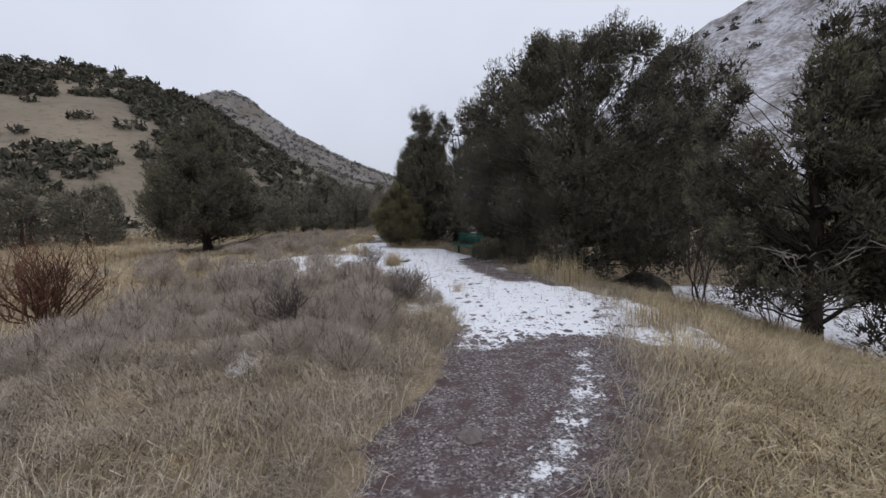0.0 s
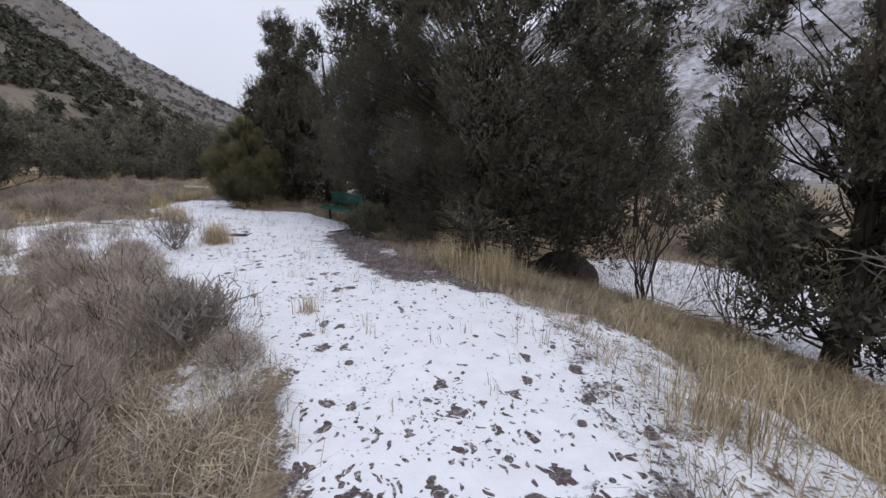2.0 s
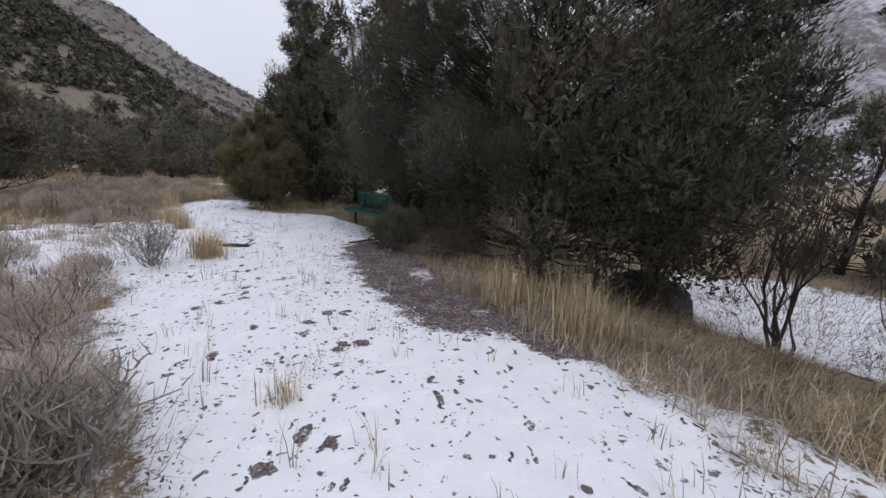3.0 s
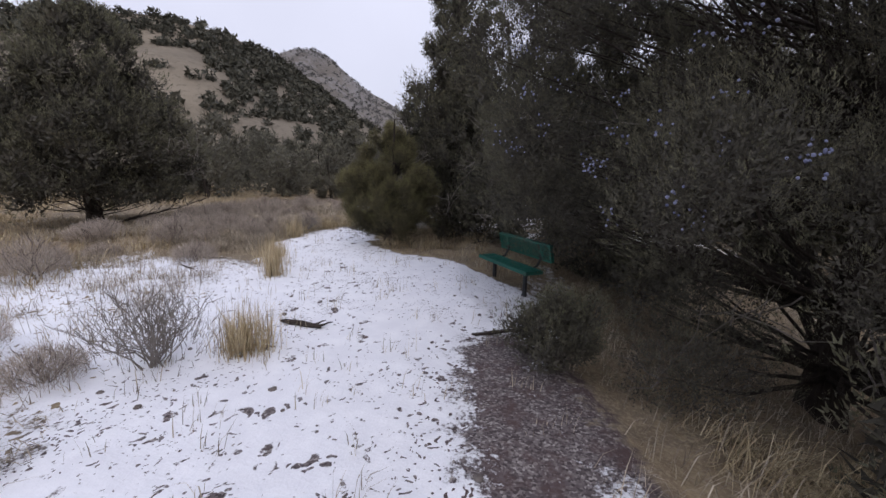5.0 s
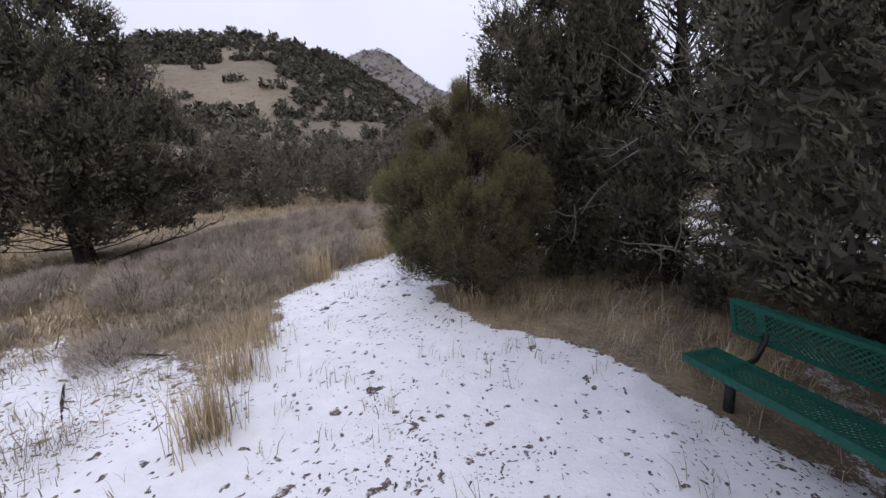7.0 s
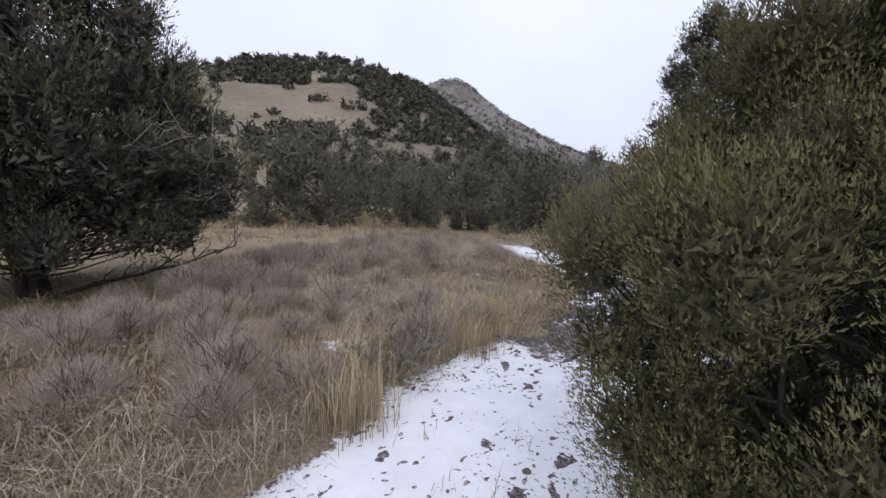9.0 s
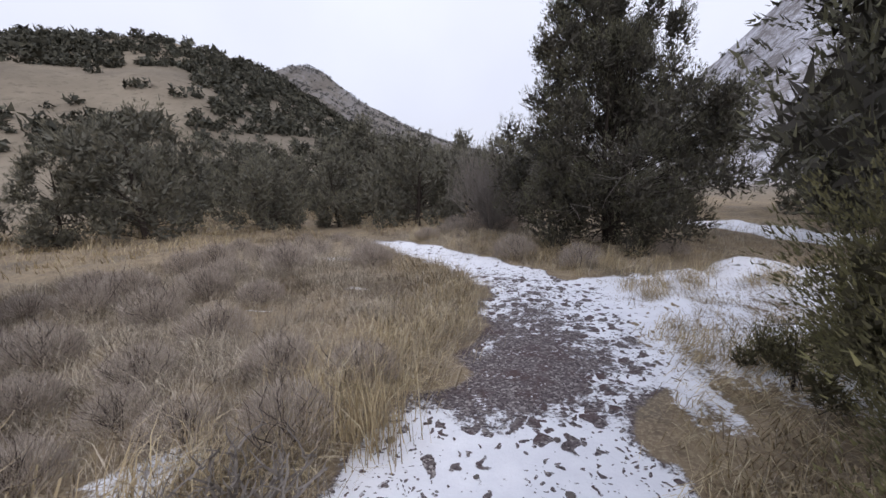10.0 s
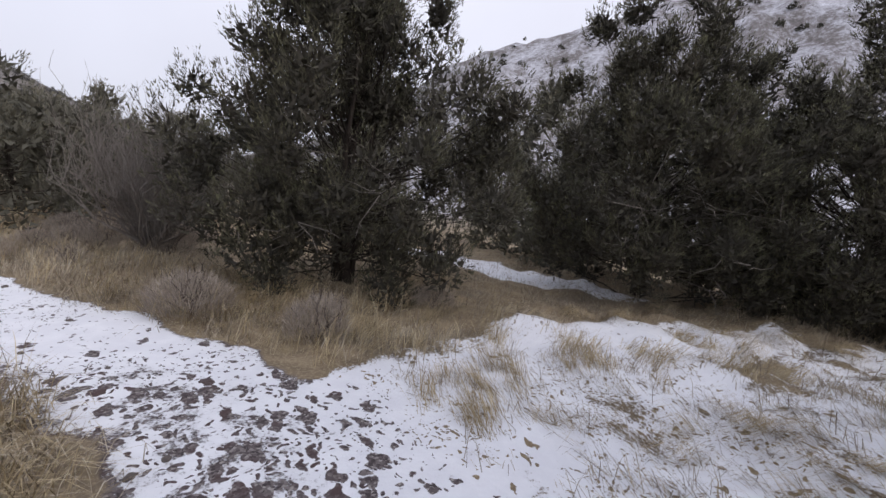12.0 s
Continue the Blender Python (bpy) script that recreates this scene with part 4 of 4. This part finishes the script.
grass("meadow_grass", "tan dry grass of the far meadow", 5000, 6, 0.28, 1.15, M_STRAW, 112, (-16.0, -4.5, 0.0, 16.0), lambda x, y: np.ones_like(x), 0.005, 0.14)


def grass_clump(label, x, y, height, n, seed, spread=0.09, lean=0.35):
    r = np.random.default_rng(seed)
    bx, by = x + r.normal(0, spread, n), y + r.normal(0, spread, n)
    v, f = blades(bx, by, height * r.uniform(0.5, 1.15, n), np.clip(r.normal(lean, 0.25, n), 0.03, 1.4), r.uniform(0, 6.28, n), 0.0026 * r.uniform(0.7, 1.4, n), r)
    base = np.array([x, y, lz(x, y)])
    ob = new("grass_clump", mesh_np("grass_clump", v - base, f, M_STRAW))
    ob.location = base
    tagged(ob, label, "grass clump", "grass clumps in the snow")


for k, (x, y, h, n, s) in enumerate((
    (-1.25, 9.95, 0.4, 420, 0.10), (-2.35, 12.1, 0.45, 230, 0.08), (-2.75, 12.7, 0.42, 220, 0.11), (-3.0, 13.2, 0.4, 160, 0.1),
    (-3.75, 15.1, 0.5, 240, 0.12), (-3.6, 16.5, 0.45, 220, 0.12), (2.35, 4.5, 0.42, 260, 0.16), (2.2, 7.2, 0.6, 300, 0.14), (1.9, 7.9, 0.5, 240, 0.13), (0.2, 6.6, 0.2, 60, 0.05),
)):
    grass_clump("tan tuft of dry grass standing in snow", x, y, h, n, 130 + k, s)


# ---- bench ----
def box_bm(bm, size, centre, turn=None):
    m = Matrix.Translation(centre)
    if turn:
        m = m @ turn
    g = bmesh.ops.create_cube(bm, size=1.0, matrix=m @ Matrix.Diagonal((*size, 1)))
    return g["verts"]


def bevelled(bm, width):
    bmesh.ops.bevel(bm, geom=bm.edges[:], offset=width, segments=2, affect="EDGES", profile=0.6)
    return bm


def lattice_bm(length, depth, pitch=0.034, bar=0.008, thick=0.005):
    """Expanded metal: crossing slanted bars clipped to a rectangle."""
    bm = bmesh.new()
    hl, hd = length / 2, depth / 2
    for sgn in (1, -1):
        c = -hl - hd
        while c < hl + hd:
            x0, x1 = max(-hl, c - hd), min(hl, c + hd)
            if x1 - x0 > 0.01:
                y0, y1 = sgn * (x0 - c), sgn * (x1 - c)
                mid = ((x0 + x1) / 2, (y0 + y1) / 2, 0.001 * sgn)
                ln = math.hypot(x1 - x0, y1 - y0)
                box_bm(bm, (ln, bar, thick), mid, Matrix.Rotation(math.atan2(y1 - y0, x1 - x0), 4, "Z"))
            c += pitch
    return bm


def rim_bm(length, depth, drop, rim=0.03):
    bm = bmesh.new()
    for s in (1, -1):
        box_bm(bm, (length, rim, 0.012), (0, s * (depth / 2 - rim / 2), 0.001))
        box_bm(bm, (rim, depth - 2 * rim, 0.012), (s * (length / 2 - rim / 2), 0, 0.001))
        box_bm(bm, (length, 0.008, drop), (0, s * (depth / 2 - 0.004), -drop / 2 - 0.006))
        box_bm(bm, (0.008, depth - 0.018, drop), (s * (length / 2 - 0.004), 0, -drop / 2 - 0.006))
    # two solid bands where the posts are bolted on
    for s in (1, -1):
        box_bm(bm, (0.06, depth - 2 * rim, 0.010), (s * length * 0.335, 0, 0.0005))
    return bm


def bench():
    x, y = 0.68, 12.96
    half = 0.61
    b = thing("park_bench", "dark green perforated metal bench on black posts", "bench", at=(x, y, lz(x, y) - 0.04), turn=-57.0)
    # local x runs along the bench, local y to its back (away from the trail)
    seat = part("seat", rim_bm(2 * half, 0.26, 0.035), M_GREEN, b, "green coated steel seat")
    seat.location = (0, -0.02, 0.37)
    part("seat_mesh", lattice_bm(2 * half - 0.05, 0.21), M_GREEN, seat)
    back = part("backrest", rim_bm(2 * half, 0.24, 0.03), M_GREEN, b, "green coated steel backrest")
    back.location, back.rotation_euler = (0, 0.215, 0.58), (radians(102), 0, 0)
    part("backrest_mesh", lattice_bm(2 * half - 0.05, 0.19), M_GREEN, back)
    for px in (-0.39, 0.39):
        v, f = tubes([([(px, 0.0, -0.12), (px, 0.0, 0.28), (px, 0.0, 0.36)], [0.03, 0.03, 0.03])], 10)
        child("post", mesh_np("post", v, f, M_POST, True), b, "black steel post")
        v, f = tubes([([(px, -0.12, 0.35), (px, 0.09, 0.35), (px, 0.175, 0.385), (px, 0.222, 0.48), (px, 0.258, 0.70)], [0.018] * 5)], 8)
        child("arm", mesh_np("arm", v, f, M_POST, True), b, "bent black tube that carries seat and back")
        fl = bmesh.new()
        bmesh.ops.create_cone(fl, cap_ends=True, segments=12, radius1=0.042, radius2=0.036, depth=0.02, matrix=Matrix.Translation((px, 0, 0.01)))
        part("foot", fl, M_POST, b)
        for z, yy in ((0.52, 0.236), (0.64, 0.259)):
            bolt = bmesh.new()
            bmesh.ops.create_cone(bolt, cap_ends=True, segments=8, radius1=0.012, radius2=0.009, depth=0.012, matrix=Matrix.Translation((px, yy - 0.045, z)) @ Matrix.Rotation(radians(90), 4, "X"))
            part("bolt", bolt, M_POST, b)
    return b


bench()


# ---- wood and stones on the ground ----
def driftwood(name, label, x, y, length, thick, turn, seed, forks=2):
    r = np.random.default_rng(seed)
    ob = thing(name, label, "branch", at=(x, y, lz(x, y)), turn=turn)
    p = wander((-length / 2, 0, thick * 0.8), (length / 2, 0, thick * 0.9), 9, thick * 0.25, r)
    paths = [(p, thick * np.array([0.35, 0.7, 0.9, 1.0, 1.05, 1.0, 0.95, 0.8, 0.45]))]
    for _ in range(forks):
        k = r.integers(1, 6)
        e = p[k] + np.array([-length * 0.28, r.normal(0, 0.06), r.uniform(0.0, 0.05)])
        paths.append((wander(p[k], e, 5, thick * 0.2, r), np.linspace(thick * 0.55, thick * 0.15, 5)))
    v, f = tubes(paths, 7)
    child("wood", mesh_np("wood", v, f, M_BARK, True), ob)


driftwood("fallen_branch", "short weathered dark branch lying on snow", -1.12, 10.5, 0.40, 0.026, 172, 151, 2)
driftwood("fallen_branch", "thin dark crooked stick lying on gravel and snow", 0.62, 10.75, 0.5, 0.018, 205, 152, 2)
driftwood("fallen_branch", "thin bare stick lying in snow", -3.9, 12.75, 0.7, 0.010, 10, 153, 3)
driftwood("fallen_branch", "thin bare stick lying in snow", -3.6, 12.1, 0.6, 0.010, 150, 154, 3)


def stone(x, y, size, flat, seed):
    r = random.Random(seed)
    bm = bmesh.new()
    bmesh.ops.create_icosphere(bm, subdivisions=2, radius=size)
    for v in bm.verts:
        k = 1 + 0.35 * noise.noise(v.co / size * 1.3 + Vector((seed, 0, 0)))
        v.co = Vector((v.co.x * k * 1.2, v.co.y * k, v.co.z * k * flat))
    me = bpy.data.meshes.new("stone")
    bm.to_mesh(me)
    bm.free()
    me.materials.append(M_STONE)
    ob = tagged(new("stone", me), "small brown-grey stone on the trail", "stone", "stones on the trail")
    ob.matrix_world = pose(x, y, lz(x, y) + size * flat * 0.3, 0, 0, r.uniform(0, 360))




def boulder(x, y, wide, deep, high, seed):
    bm = bmesh.new()
    bmesh.ops.create_icosphere(bm, subdivisions=4, radius=1.0)
    for v in bm.verts:
        k = 1 + 0.22 * noise.noise(v.co * 1.4 + Vector((seed, 0, 0))) + 0.05 * noise.noise(v.co * 6.0)
        v.co = Vector((v.co.x * k * wide, v.co.y * k * deep, v.co.z * k * high))
    me = bpy.data.meshes.new("boulder")
    bm.to_mesh(me)
    bm.free()
    me.materials.append(M_BOULDER)
    for p in me.polygons:
        p.use_smooth = True
    ob = tagged(new("boulder", me), "dark rounded boulder on the grassy slope under the juniper", "rock")
    ob.matrix_world = pose(x, y, lz(x, y) + high * 0.1, 0, 0, 20)


boulder(4.6, 9.7, 0.85, 0.6, 0.45, 3)
stone(0.12, 2.35, 0.075, 0.3, 1)
rs = random.Random(5)
for k in range(90):
    yy = rs.uniform(1.0, 23.0)
    l0, r0 = float(np.interp(yy, EDGE_Y, EDGE_L)), float(np.interp(yy, EDGE_Y, EDGE_R))
    stone(rs.uniform(l0, r0), yy, rs.uniform(0.008, 0.026), rs.uniform(0.5, 0.8), 10 + k)
